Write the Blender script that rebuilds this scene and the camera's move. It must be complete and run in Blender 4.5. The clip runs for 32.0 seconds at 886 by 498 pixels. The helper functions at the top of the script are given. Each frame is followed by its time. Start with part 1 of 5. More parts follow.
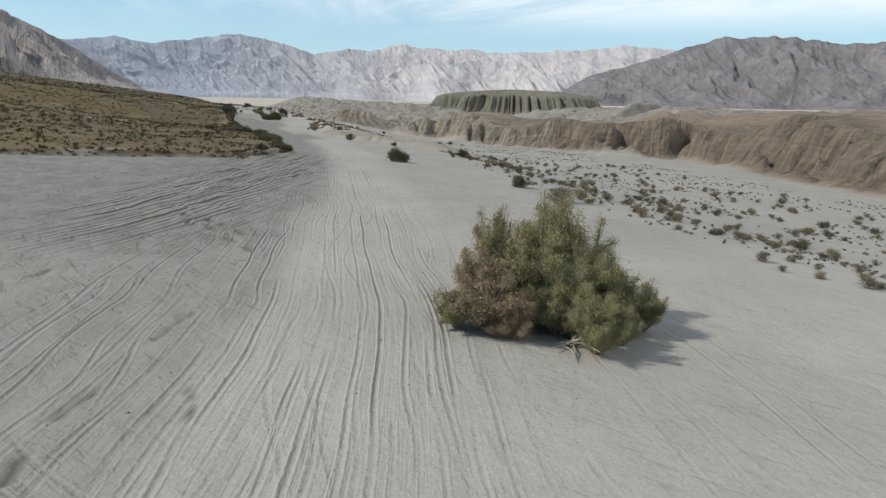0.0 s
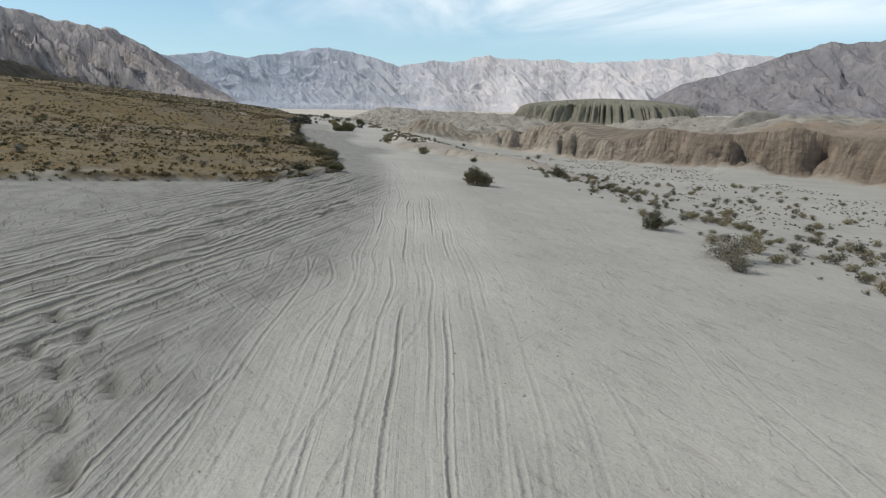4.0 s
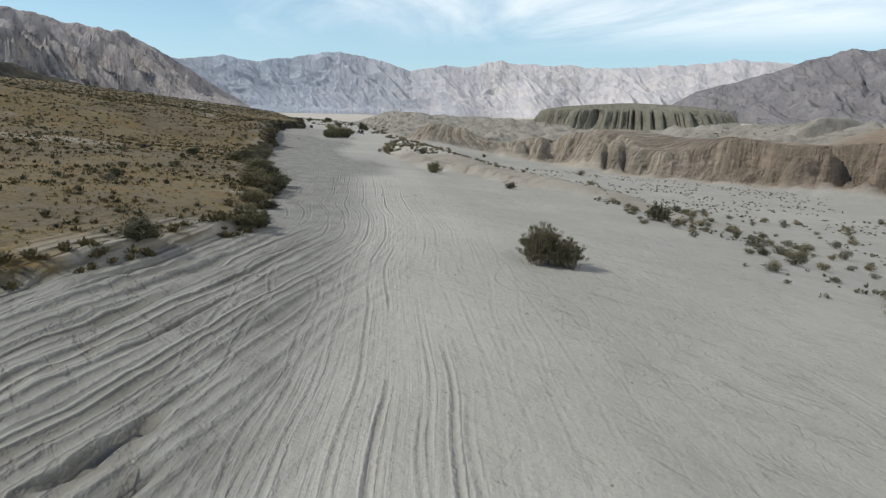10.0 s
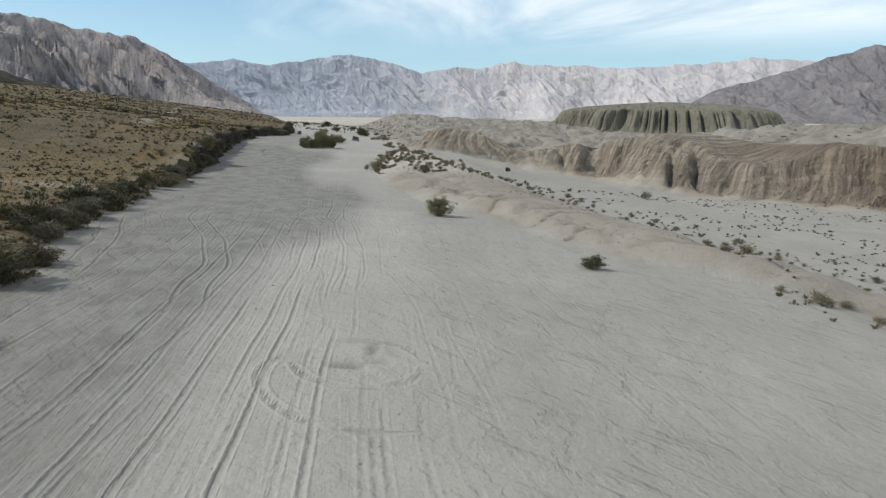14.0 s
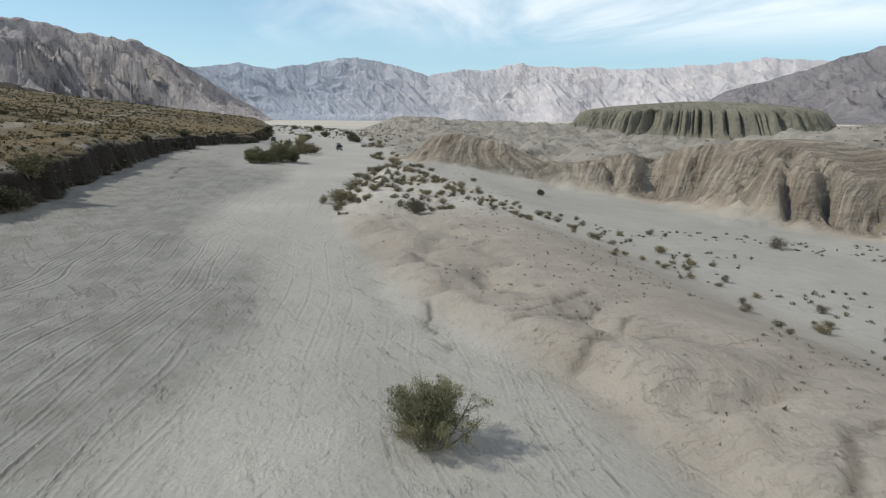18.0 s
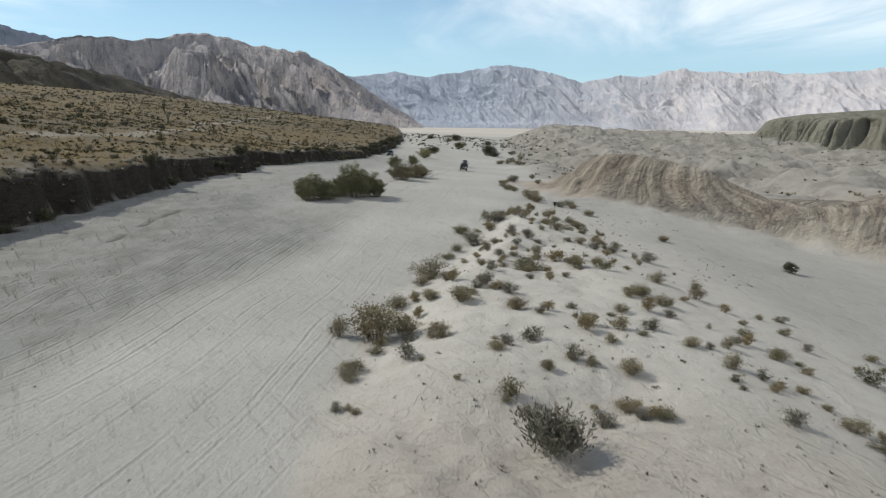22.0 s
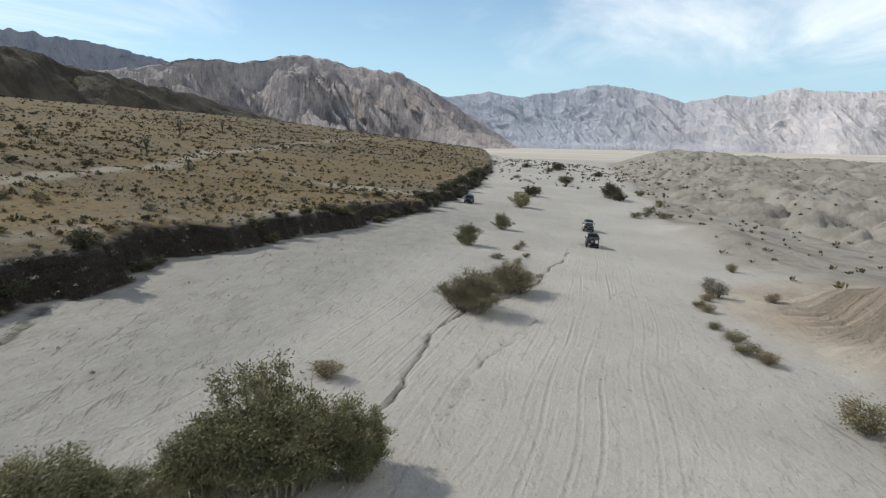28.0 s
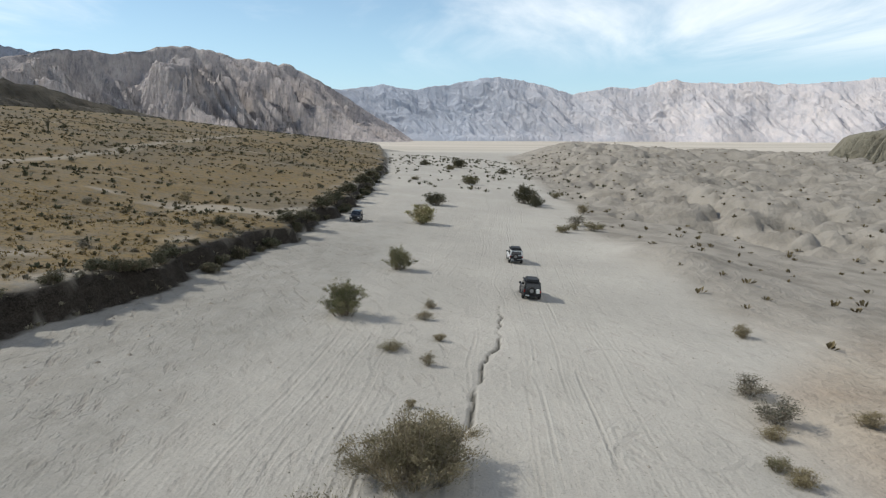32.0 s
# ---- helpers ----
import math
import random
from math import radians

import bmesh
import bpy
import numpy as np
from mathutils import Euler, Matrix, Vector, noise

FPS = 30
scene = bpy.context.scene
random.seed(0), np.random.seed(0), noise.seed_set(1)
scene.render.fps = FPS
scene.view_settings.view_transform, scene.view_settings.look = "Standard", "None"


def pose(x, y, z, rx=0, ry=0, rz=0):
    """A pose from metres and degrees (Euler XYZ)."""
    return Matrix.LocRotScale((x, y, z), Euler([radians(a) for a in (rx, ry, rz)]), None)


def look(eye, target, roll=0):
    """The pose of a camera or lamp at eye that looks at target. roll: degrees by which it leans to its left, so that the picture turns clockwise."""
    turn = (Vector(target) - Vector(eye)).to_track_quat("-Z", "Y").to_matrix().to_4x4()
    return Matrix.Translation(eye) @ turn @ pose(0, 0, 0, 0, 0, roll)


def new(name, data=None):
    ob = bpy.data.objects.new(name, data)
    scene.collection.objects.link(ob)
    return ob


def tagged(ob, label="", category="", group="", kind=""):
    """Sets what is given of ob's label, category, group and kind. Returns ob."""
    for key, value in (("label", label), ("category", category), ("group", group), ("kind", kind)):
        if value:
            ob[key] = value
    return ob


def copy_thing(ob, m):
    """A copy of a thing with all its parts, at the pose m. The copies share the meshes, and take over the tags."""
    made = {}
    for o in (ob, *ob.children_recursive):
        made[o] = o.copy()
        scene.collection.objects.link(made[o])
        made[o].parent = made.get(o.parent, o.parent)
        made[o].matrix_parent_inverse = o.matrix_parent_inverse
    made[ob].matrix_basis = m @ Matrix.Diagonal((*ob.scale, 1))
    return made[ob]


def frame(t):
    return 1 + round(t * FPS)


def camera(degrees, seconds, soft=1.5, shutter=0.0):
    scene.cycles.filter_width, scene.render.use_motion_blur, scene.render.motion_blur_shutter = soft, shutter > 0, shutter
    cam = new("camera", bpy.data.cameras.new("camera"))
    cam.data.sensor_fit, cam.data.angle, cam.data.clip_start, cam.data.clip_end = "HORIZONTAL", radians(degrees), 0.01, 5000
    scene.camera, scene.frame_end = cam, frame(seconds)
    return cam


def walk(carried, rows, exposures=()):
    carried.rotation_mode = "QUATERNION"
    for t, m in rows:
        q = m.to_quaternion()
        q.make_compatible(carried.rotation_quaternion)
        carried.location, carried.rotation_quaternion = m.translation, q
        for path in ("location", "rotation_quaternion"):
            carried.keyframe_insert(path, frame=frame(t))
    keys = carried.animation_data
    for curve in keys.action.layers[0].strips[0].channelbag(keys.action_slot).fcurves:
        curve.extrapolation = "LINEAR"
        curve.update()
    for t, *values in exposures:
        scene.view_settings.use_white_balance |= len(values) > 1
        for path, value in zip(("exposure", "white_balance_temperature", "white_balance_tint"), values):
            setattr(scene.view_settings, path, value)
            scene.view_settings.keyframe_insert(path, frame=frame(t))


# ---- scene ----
# ---- camera and its walk ----
def row(t, x, y, z, turn, tilt, lean):
    return t, pose(x, y, z, 90 - tilt, 0, -turn) @ pose(0, 0, 0, 0, 0, lean)


cam = camera(67.9, 32.0, soft=1.25, shutter=0.2)
PATH = [
    row(0.0, -0.000, -0.000, 12.946, 16.810, 12.919, 1.129),
    row(0.5, 1.141, 3.904, 12.821, 16.496, 12.880, 1.057),
    row(1.0, 2.307, 7.796, 12.623, 15.054, 12.875, 0.906),
    row(1.5, 3.380, 11.638, 12.423, 11.708, 12.812, 0.807),
    row(2.0, 4.341, 15.467, 12.275, 10.311, 12.654, 0.751),
    row(2.5, 5.158, 19.331, 12.160, 9.955, 12.506, 0.772),
    row(3.0, 5.966, 23.295, 12.072, 9.909, 12.394, 0.711),
    row(3.5, 6.758, 27.432, 12.015, 9.830, 12.259, 0.756),
    row(5.5, 9.227, 43.644, 11.364, 9.273, 11.831, 0.870),
    row(6.0, 9.838, 47.839, 11.204, 9.194, 11.802, 0.853),
    row(6.5, 10.496, 52.198, 11.185, 9.117, 11.786, 0.922),
    row(7.0, 11.161, 56.761, 11.102, 9.024, 11.765, 0.879),
    row(7.5, 11.781, 61.446, 11.011, 8.947, 11.747, 0.913),
    row(8.0, 12.388, 66.177, 10.900, 8.902, 11.745, 1.058),
    row(8.5, 13.051, 71.001, 10.785, 8.907, 11.699, 1.089),
    row(9.0, 13.576, 75.953, 10.754, 8.913, 11.676, 1.178),
    row(9.5, 14.341, 81.364, 10.737, 8.860, 11.669, 1.260),
    row(10.0, 15.119, 87.252, 10.716, 8.809, 11.676, 1.243),
    row(10.5, 16.014, 93.489, 10.585, 8.753, 11.609, 1.267),
    row(11.0, 16.984, 100.003, 10.479, 8.731, 11.617, 1.284),
    row(11.5, 18.120, 106.368, 10.489, 8.685, 11.583, 1.163),
    row(12.0, 19.197, 113.301, 10.490, 8.600, 11.517, 0.928),
    row(12.5, 20.329, 120.448, 10.469, 8.539, 11.505, 0.852),
    row(13.0, 21.415, 127.972, 10.490, 8.541, 11.580, 1.043),
    row(13.5, 22.555, 135.410, 10.507, 8.451, 11.500, 0.858),
    row(14.0, 23.700, 142.525, 10.591, 7.651, 11.503, 0.637),
    row(14.5, 24.852, 149.755, 10.645, 7.026, 11.429, 0.124),
    row(16.5, 28.819, 180.441, 10.076, 7.157, 11.294, 0.240),
    row(17.0, 29.744, 186.627, 10.105, 7.093, 11.265, 0.226),
    row(17.5, 30.535, 192.469, 10.148, 7.069, 11.256, 0.247),
    row(18.0, 31.343, 198.184, 10.112, 7.015, 11.269, 0.301),
    row(18.5, 32.140, 204.006, 10.143, 6.819, 11.264, 0.371),
    row(19.0, 32.922, 209.956, 10.221, 6.027, 11.297, 0.368),
    row(19.5, 33.715, 215.848, 10.073, 4.709, 11.223, 0.432),
    row(20.0, 34.345, 222.245, 10.185, 2.935, 11.183, 0.381),
    row(20.5, 34.872, 229.027, 10.270, 0.524, 11.080, 0.480),
    row(21.0, 35.219, 236.319, 10.370, -1.957, 10.933, 0.541),
    row(21.5, 35.485, 243.703, 10.547, -3.816, 10.829, 0.567),
    row(22.0, 35.616, 251.281, 10.763, -5.758, 10.720, 0.572),
    row(22.5, 35.420, 258.722, 10.934, -8.265, 10.587, 0.650),
    row(23.0, 35.125, 266.022, 11.141, -11.804, 10.416, 0.677),
    row(23.5, 34.673, 272.906, 11.404, -14.526, 10.253, 0.752),
    row(24.0, 33.913, 279.545, 11.528, -14.798, 10.036, 0.780),
    row(24.5, 33.107, 285.981, 11.772, -14.845, 9.833, 0.714),
    row(25.0, 31.988, 292.215, 11.972, -14.857, 9.706, 0.757),
    row(25.5, 30.752, 298.278, 12.162, -14.790, 9.596, 0.813),
    row(27.5, 26.550, 314.127, 12.968, -14.143, 9.164, 1.309),
    row(28.0, 25.619, 319.632, 13.208, -13.644, 9.141, 1.025),
    row(28.5, 24.654, 324.383, 13.346, -12.591, 9.068, 0.922),
    row(29.0, 23.806, 328.753, 13.524, -9.862, 9.098, 0.713),
    row(29.5, 23.140, 332.932, 13.658, -7.949, 9.153, 0.534),
    row(30.0, 22.618, 336.593, 13.855, -6.727, 9.266, 0.386),
    row(30.5, 22.148, 339.952, 14.096, -6.134, 9.400, 0.225),
    row(31.0, 21.764, 342.987, 14.240, -4.854, 9.502, 0.289),
    row(31.5, 21.540, 346.115, 14.308, -4.779, 9.576, 0.228),
    row(32.0, 21.436, 349.315, 14.350, -4.853, 9.646, 0.171),
]
walk(cam, PATH, [(0, -0.15, 6440, 6.0), (20, -0.12, 6410, 6.0), (32, -0.04, 6530, 7.5)])

# ---- world, sun ----
SUN_EL, SUN_AZ = 40.0, -82.0        # degrees; azimuth from +y towards +x
world = bpy.data.worlds.new("world")
scene.world = world
world.use_nodes = True
wn, wl = world.node_tree.nodes, world.node_tree.links
wn.clear()
w_out = wn.new("ShaderNodeOutputWorld")
w_bg = wn.new("ShaderNodeBackground")
w_sky = wn.new("ShaderNodeTexSky")
w_sky.sky_type, w_sky.sun_disc = "NISHITA", False
w_sky.sun_elevation, w_sky.sun_rotation = radians(SUN_EL), radians(SUN_AZ)
w_sky.dust_density, w_sky.ozone_density = 0.25, 3.0
w_bg.inputs["Strength"].default_value = 0.125
# thin high cloud, drawn on a level sheet overhead, thicker towards the north-east
w_dir = wn.new("ShaderNodeTexCoord").outputs["Generated"]
w_sep = wn.new("ShaderNodeSeparateXYZ")
wl.new(w_dir, w_sep.inputs[0])


def wmath(op, *args):
    n = wn.new("ShaderNodeMath")
    n.operation = op
    for s, v in zip(n.inputs, args):
        if isinstance(v, bpy.types.NodeSocket):
            wl.new(v, s)
        else:
            s.default_value = v
    return n.outputs[0]


def wramp(v, lo, hi):
    n = wn.new("ShaderNodeMapRange")
    n.interpolation_type = "SMOOTHSTEP"
    wl.new(v, n.inputs["Value"])
    n.inputs["From Min"].default_value, n.inputs["From Max"].default_value = lo, hi
    return n.outputs[0]


w_lift = wmath("MAXIMUM", wmath("ADD", w_sep.outputs[2], 0.06), 0.02)
w_px, w_py = wmath("DIVIDE", w_sep.outputs[0], w_lift), wmath("DIVIDE", w_sep.outputs[1], w_lift)
w_vec = wn.new("ShaderNodeCombineXYZ")
wl.new(w_px, w_vec.inputs[0])
wl.new(wmath("MULTIPLY", w_py, 0.55), w_vec.inputs[1])
w_noise = wn.new("ShaderNodeTexNoise")
w_noise.inputs["Scale"].default_value, w_noise.inputs["Detail"].default_value, w_noise.inputs["Roughness"].default_value = 0.55, 8, 0.58
w_noise.inputs["Distortion"].default_value = 0.7
wl.new(w_vec.outputs[0], w_noise.inputs["Vector"])
w_cover = wmath("ADD", w_noise.outputs[0], wmath("MULTIPLY", wramp(w_sep.outputs[0], -0.30, 0.5), 0.30))
w_cloud = wmath("MULTIPLY", wramp(w_cover, 0.50, 0.88), wramp(w_sep.outputs[2], 0.075, 0.15))
w_mix = wn.new("ShaderNodeMix")
w_mix.data_type = "RGBA"
wl.new(wmath("MULTIPLY", w_cloud, 0.85), w_mix.inputs[0])
w_haze = wn.new("ShaderNodeMix")
w_haze.data_type = "RGBA"
wl.new(wmath("MULTIPLY", wmath("SUBTRACT", 1.0, wramp(w_sep.outputs[2], 0.0, 0.35)), 0.5), w_haze.inputs[0])
wl.new(w_sky.outputs[0], w_haze.inputs[6])
w_haze.inputs[7].default_value = (4.6, 7.3, 9.3, 1)
wl.new(w_haze.outputs[2], w_mix.inputs[6])
w_mix.inputs[7].default_value = (10.5, 10.6, 10.8, 1)
wl.new(w_mix.outputs[2], w_bg.inputs[0])
wl.new(w_bg.outputs[0], w_out.inputs[0])
sun_data = bpy.data.lights.new("sun", "SUN")
sun_data.energy, sun_data.angle, sun_data.color = 3.85, radians(0.6), (1.0, 0.96, 0.89)
sun = new("sun", sun_data)
ce = math.cos(radians(SUN_EL))
to_sun = Vector((ce * math.sin(radians(SUN_AZ)), ce * math.cos(radians(SUN_AZ)), math.sin(radians(SUN_EL))))
sun.matrix_world = look(to_sun * 100, (0, 0, 0))

# ---- noise and the lie of the land ----
def lattice(ix, iy, seed):
    h = np.sin(ix * 127.1 + iy * 311.7 + seed * 74.7) * 43758.5453
    return h - np.floor(h)


def vnoise(x, y, seed=0):
    x, y = np.asarray(x, float), np.asarray(y, float)
    ix, iy = np.floor(x), np.floor(y)
    fx, fy = x - ix, y - iy
    fx, fy = fx * fx * (3 - 2 * fx), fy * fy * (3 - 2 * fy)
    a, b = lattice(ix, iy, seed), lattice(ix + 1, iy, seed)
    c, d = lattice(ix, iy + 1, seed), lattice(ix + 1, iy + 1, seed)
    return (a + (b - a) * fx) * (1 - fy) + (c + (d - c) * fx) * fy


def fbm(x, y, seed=0, octaves=4):
    s, amp, tot = 0.0, 1.0, 0.0
    for k in range(octaves):
        s = s + amp * (vnoise(x * 2 ** k, y * 2 ** k, seed + k * 17) - 0.5)
        tot += amp
        amp *= 0.5
    return s / tot * 2


def ridged(x, y, seed=0, octaves=3):
    s, amp, tot = 0.0, 1.0, 0.0
    for k in range(octaves):
        s = s + amp * (1 - np.abs(2 * vnoise(x * 2 ** k, y * 2 ** k, seed + k * 31) - 1))
        tot += amp
        amp *= 0.5
    return s / tot


def gullies(x, y, size, seed, octaves=4):
    """Branching creases, 1 along their beds."""
    total, amp, weight, top = 0.0, 1.0, 1.0, 0.0
    for k in range(octaves):
        c, s_ = math.cos(0.9 * k + 0.4), math.sin(0.9 * k + 0.4)
        f = 2 ** k / size
        sig = (1 - np.abs(2 * vnoise((x * c - y * s_) * f, (x * s_ + y * c) * f, seed + 13 * k) - 1)) ** 2
        total, top = total + amp * weight * sig, top + amp
        weight, amp = np.clip(0.25 + 1.3 * sig, 0, 1), amp * 0.62
    return total / top


def step(a, b, v):
    v = np.clip((v - a) / (b - a), 0, 1)
    return v * v * (3 - 2 * v)


def line(pairs):
    """A smooth curve v(s) through (s, v) pairs, sampled densely."""
    s, v = np.array(pairs, float).T
    fine = np.linspace(s[0], s[-1], 1600)
    raw = np.interp(fine, s, v)
    width = max(3, int(1600 * 9.0 / (s[-1] - s[0])))
    kernel = np.hanning(width + 2)[1:-1]
    padded = np.pad(raw, width, mode="edge")
    smooth = np.convolve(padded, kernel / kernel.sum(), "same")[width:-width]
    return lambda q: np.interp(q, fine, smooth)


# floor of the valley: across (x) and its waves along (y)
floor_x = line([(-900, 8.5), (-200, 7.5), (-40, 4.6), (-8, 2.6), (0, 2.0), (30, -0.2), (45, -1.3), (55, -2.3), (65, -4.6), (75, -5.9),
                (90, -7.2), (130, -9.0), (200, -11.5), (300, -12.5), (900, -12.5)])
floor_y = line([(-100, 0), (0, 0), (50, -0.3), (100, 0.1), (150, 0.25), (190, 0.1), (220, -0.7), (245, -1.7), (285, -1.2), (330, -0.1),
                (365, 0.5), (390, 0.3), (420, -0.5), (460, -0.8), (520, -0.3), (640, 0), (900, 0)])
# foot of the bank on the west side, and the height of the bench on it
bank_x = line([(40, -260), (80, -120), (95, -70), (104, -34), (112, -14), (120, 0), (130, 5), (139, 8.5), (150, 8.5), (172, 7), (184, 4.5), (193, 2),
               (228, -1), (270, -3.5), (290, -5), (310, -7), (340, -10), (360, -9.5), (380, -8), (410, -5), (444, -5), (480, -7), (507, -10), (560, -16),
               (650, -30), (800, -60), (1100, -120)])
bank_h = line([(40, 0.7), (100, 0.9), (139, 0.9), (170, 0.7), (215, 0.8), (245, 0.9), (257, 1.4), (266, 3.9), (290, 4.8), (325, 4.2), (350, 3.3), (375, 2.6), (400, 2.3), (450, 2.1), (520, 2.2), (700, 2), (1100, 2)])
# low eroded mound on the east side
mound_w = line([(170, 76), (180, 66), (188, 56), (197, 46), (210, 42), (227, 39), (236, 35), (247, 32), (263, 29), (279, 26.5), (290, 27.5), (300, 29), (315, 30),
                (339, 34), (347, 37), (352, 40)])
mound_e = line([(170, 80), (180, 78), (200, 68), (230, 63), (260, 60), (280, 58), (300, 55), (320, 50), (340, 42), (347, 38), (352, 36)])
# foot of the badland cliffs
cliff_x = line([(-200, 165), (60, 150), (120, 158), (180, 172), (215, 180), (235, 176), (245, 162), (262, 145), (280, 126), (294, 108), (304, 101), (318, 99), (332, 95), (341, 90),
                (350, 78), (358, 52), (366, 44), (385, 41), (400, 52), (420, 60), (480, 66), (700, 70)])
cliff_h = line([(-200, 19), (120, 19), (235, 17), (262, 14), (294, 11.5), (330, 12), (343, 11.5), (351, 9.5), (358, 7.8), (370, 6.0), (378, 3.2), (386, 1.2), (400, 0.5), (430, 0.2), (700, 0)])
# middle of the beaten track along the wash
track_x = line([(-60, -22), (0, -3), (30, 4.5), (60, 9), (110, 15.5), (150, 18.5), (185, 19), (255, 20.5), (305, 22), (363, 25), (420, 24.5), (500, 24), (620, 20), (900, 0)])
# runnels cut into the sand: points along each, width, depth
RUNNELS = [([(16.2, 346), (16, 350.4), (15.8, 354.8), (15.3, 359), (15.8, 361.5), (16.1, 365.2), (17.5, 368.6), (19.5, 374.1), (20.1, 380), (20.5, 385.8), (21.8, 394), (21.6, 403.5)], 0.085, 0.34),
           ([(19.0, 347), (19.2, 351.2), (19.4, 355.8), (20.6, 360.9), (21.4, 366)], 0.07, 0.12),
           ([(3, 297), (2.2, 304), (1.0, 311), (0.6, 318)], 0.35, 0.16),
           # gullies at the foot of the mound
           ([(38.0, 232.7), (39.2, 233.3), (40.3, 233.7), (42.9, 236.2), (45.8, 238.7)], 0.22, 0.24),
           ([(38.2, 232.3), (40.8, 232.3), (43.0, 233.5), (44.5, 234.7), (46.2, 237.1)], 0.20, 0.20),
           ([(41.2, 226.9), (43.2, 228.5), (44.2, 229.9), (45.6, 232.0), (46.9, 233.9)], 0.26, 0.32),
           ([(42.0, 227.4), (43.6, 227.7), (45.3, 228.2), (46.8, 228.5)], 0.22, 0.22),
           ([(37.0, 238.0), (38.0, 238.0), (39.8, 238.3), (43.2, 239.7)], 0.2, 0.16),
           ([(34.5, 241.9), (35.0, 238.6), (35.0, 235.1), (35.9, 231.6), (35.9, 230.4)], 0.2, 0.14),
           ([(33.5, 252.0), (36.0, 254.0), (39.5, 254.5), (43.0, 257.5)], 0.2, 0.16),
           ([(30.5, 266.0), (33.0, 266.5), (36.5, 269.5), (40.0, 270.0)], 0.2, 0.16),
           ([(42.5, 213.0), (45.5, 214.0), (48.0, 217.5), (51.0, 218.5)], 0.25, 0.25),
           ([(44.5, 205.0), (47.5, 206.0), (51.5, 210.5)], 0.25, 0.25),
           # cracks in the damp sand by the first bend
           ([(-6.6, 18.4), (-6.8, 21.0), (-6.6, 22.2), (-6.2, 24.3), (-5.6, 24.9)], 0.2, 0.16),
           ([(-12.6, 38.2), (-12.0, 40.2), (-11.7, 42.7)], 0.3, 0.16),
           ([(-4.4, 30.3), (-3.6, 32.5), (-2.8, 33.9)], 0.2, 0.10),
           ([(-2.3, 22.4), (-2.2, 23.5), (-2.6, 24.8)], 0.2, 0.12),
           # crack along the foot of the bank, old ruts beside it
           ([(-4.8, 346.5), (-6.0, 349.1), (-8.0, 352.2), (-7.8, 355.4)], 0.3, 0.3),
           ([(2.2, 342.6), (2.4, 343.9), (2.1, 345.9)], 0.2, 0.14)]
# holes dug by spinning wheels: x, y, half width, half length, turn, depth
HOLES = [(7.7, 98.7, 0.45, 1.1, 0.45, 0.34), (7.2, 102.0, 0.45, 1.0, 0.5, 0.30), (8.2, 104.0, 0.45, 1.1, 0.45, 0.34), (9.1, 106.0, 0.35, 1.3, 0.5, 0.26), (6.4, 100.6, 0.42, 1.0, 0.5, 0.30),
         (6.8, 97.2, 0.4, 1.5, 0.4, 0.24), (9.5, 102.6, 0.35, 1.8, 0.4, 0.22), (8.7, 95.0, 0.28, 0.95, 1.2, 0.26),
         (-5.4, 63.4, 0.4, 1.3, -0.4, 0.22), (-4.6, 59.0, 0.4, 1.4, -0.5, 0.24), (-3.0, 57.2, 0.4, 1.5, -0.4, 0.26), (-1.4, 53.0, 0.38, 1.4, -0.5, 0.24), (0.0, 49.6, 0.35, 1.2, -0.4, 0.2),
         (-0.6, 55.6, 0.36, 1.3, -0.3, 0.2), (-3.2, 61.0, 0.36, 1.6, -0.2, 0.2), (23.6, 168.6, 0.3, 1.5, 1.3, 0.14), (24.4, 170.6, 0.3, 0.9, 0.2, 0.12)]


def holes_cut(x, y):
    cut = np.zeros_like(x)
    for hx, hy, w, n, turn, depth in HOLES:
        a, b = x - hx, y - hy
        p, q = a * math.cos(turn) - b * math.sin(turn), a * math.sin(turn) + b * math.cos(turn)
        d = np.sqrt((p / w) ** 2 + (q / n) ** 2)
        cut = cut - depth * (1 - step(0.5, 1.15, d)) + 0.35 * depth * np.exp(-((d - 1.5) / 0.35) ** 2)
    return cut


def runnels(x, y):
    cut = np.zeros_like(x)
    for pts, width, depth in RUNNELS:
        xs, ys = [p[0] for p in pts], [p[1] for p in pts]
        near = (y > min(ys) - 2) & (y < max(ys) + 2) & (x > min(xs) - 2) & (x < max(xs) + 2)
        if not near.any():
            continue
        px, py = x[near], y[near]
        px, py = px + 0.35 * fbm(px / 1.6, py / 1.6, 51, 2), py + 0.35 * fbm(px / 1.6, py / 1.6, 52, 2)
        best = np.full(px.shape, 9.0)
        for (ax, ay), (bx, by) in zip(pts[:-1], pts[1:]):
            t = np.clip(((px - ax) * (bx - ax) + (py - ay) * (by - ay)) / ((bx - ax) ** 2 + (by - ay) ** 2), 0, 1)
            best = np.minimum(best, np.hypot(px - ax - t * (bx - ax), py - ay - t * (by - ay)))
        cut[near] -= depth * (0.25 + 0.75 * step(0.28, 0.5, vnoise(px / 1.7, py / 1.7, 53))) * (0.9 * np.clip(1 - best / (1.2 * width), 0, 1) + 0.10 * np.exp(-(best / (4 * width)) ** 2))
    return cut


ARC_Y = np.linspace(-200, 700, 1801)
ARC_S = np.cumsum(np.sqrt(1 + ((cliff_x(ARC_Y + 15) - cliff_x(ARC_Y - 15)) / 30) ** 2)) * 0.5


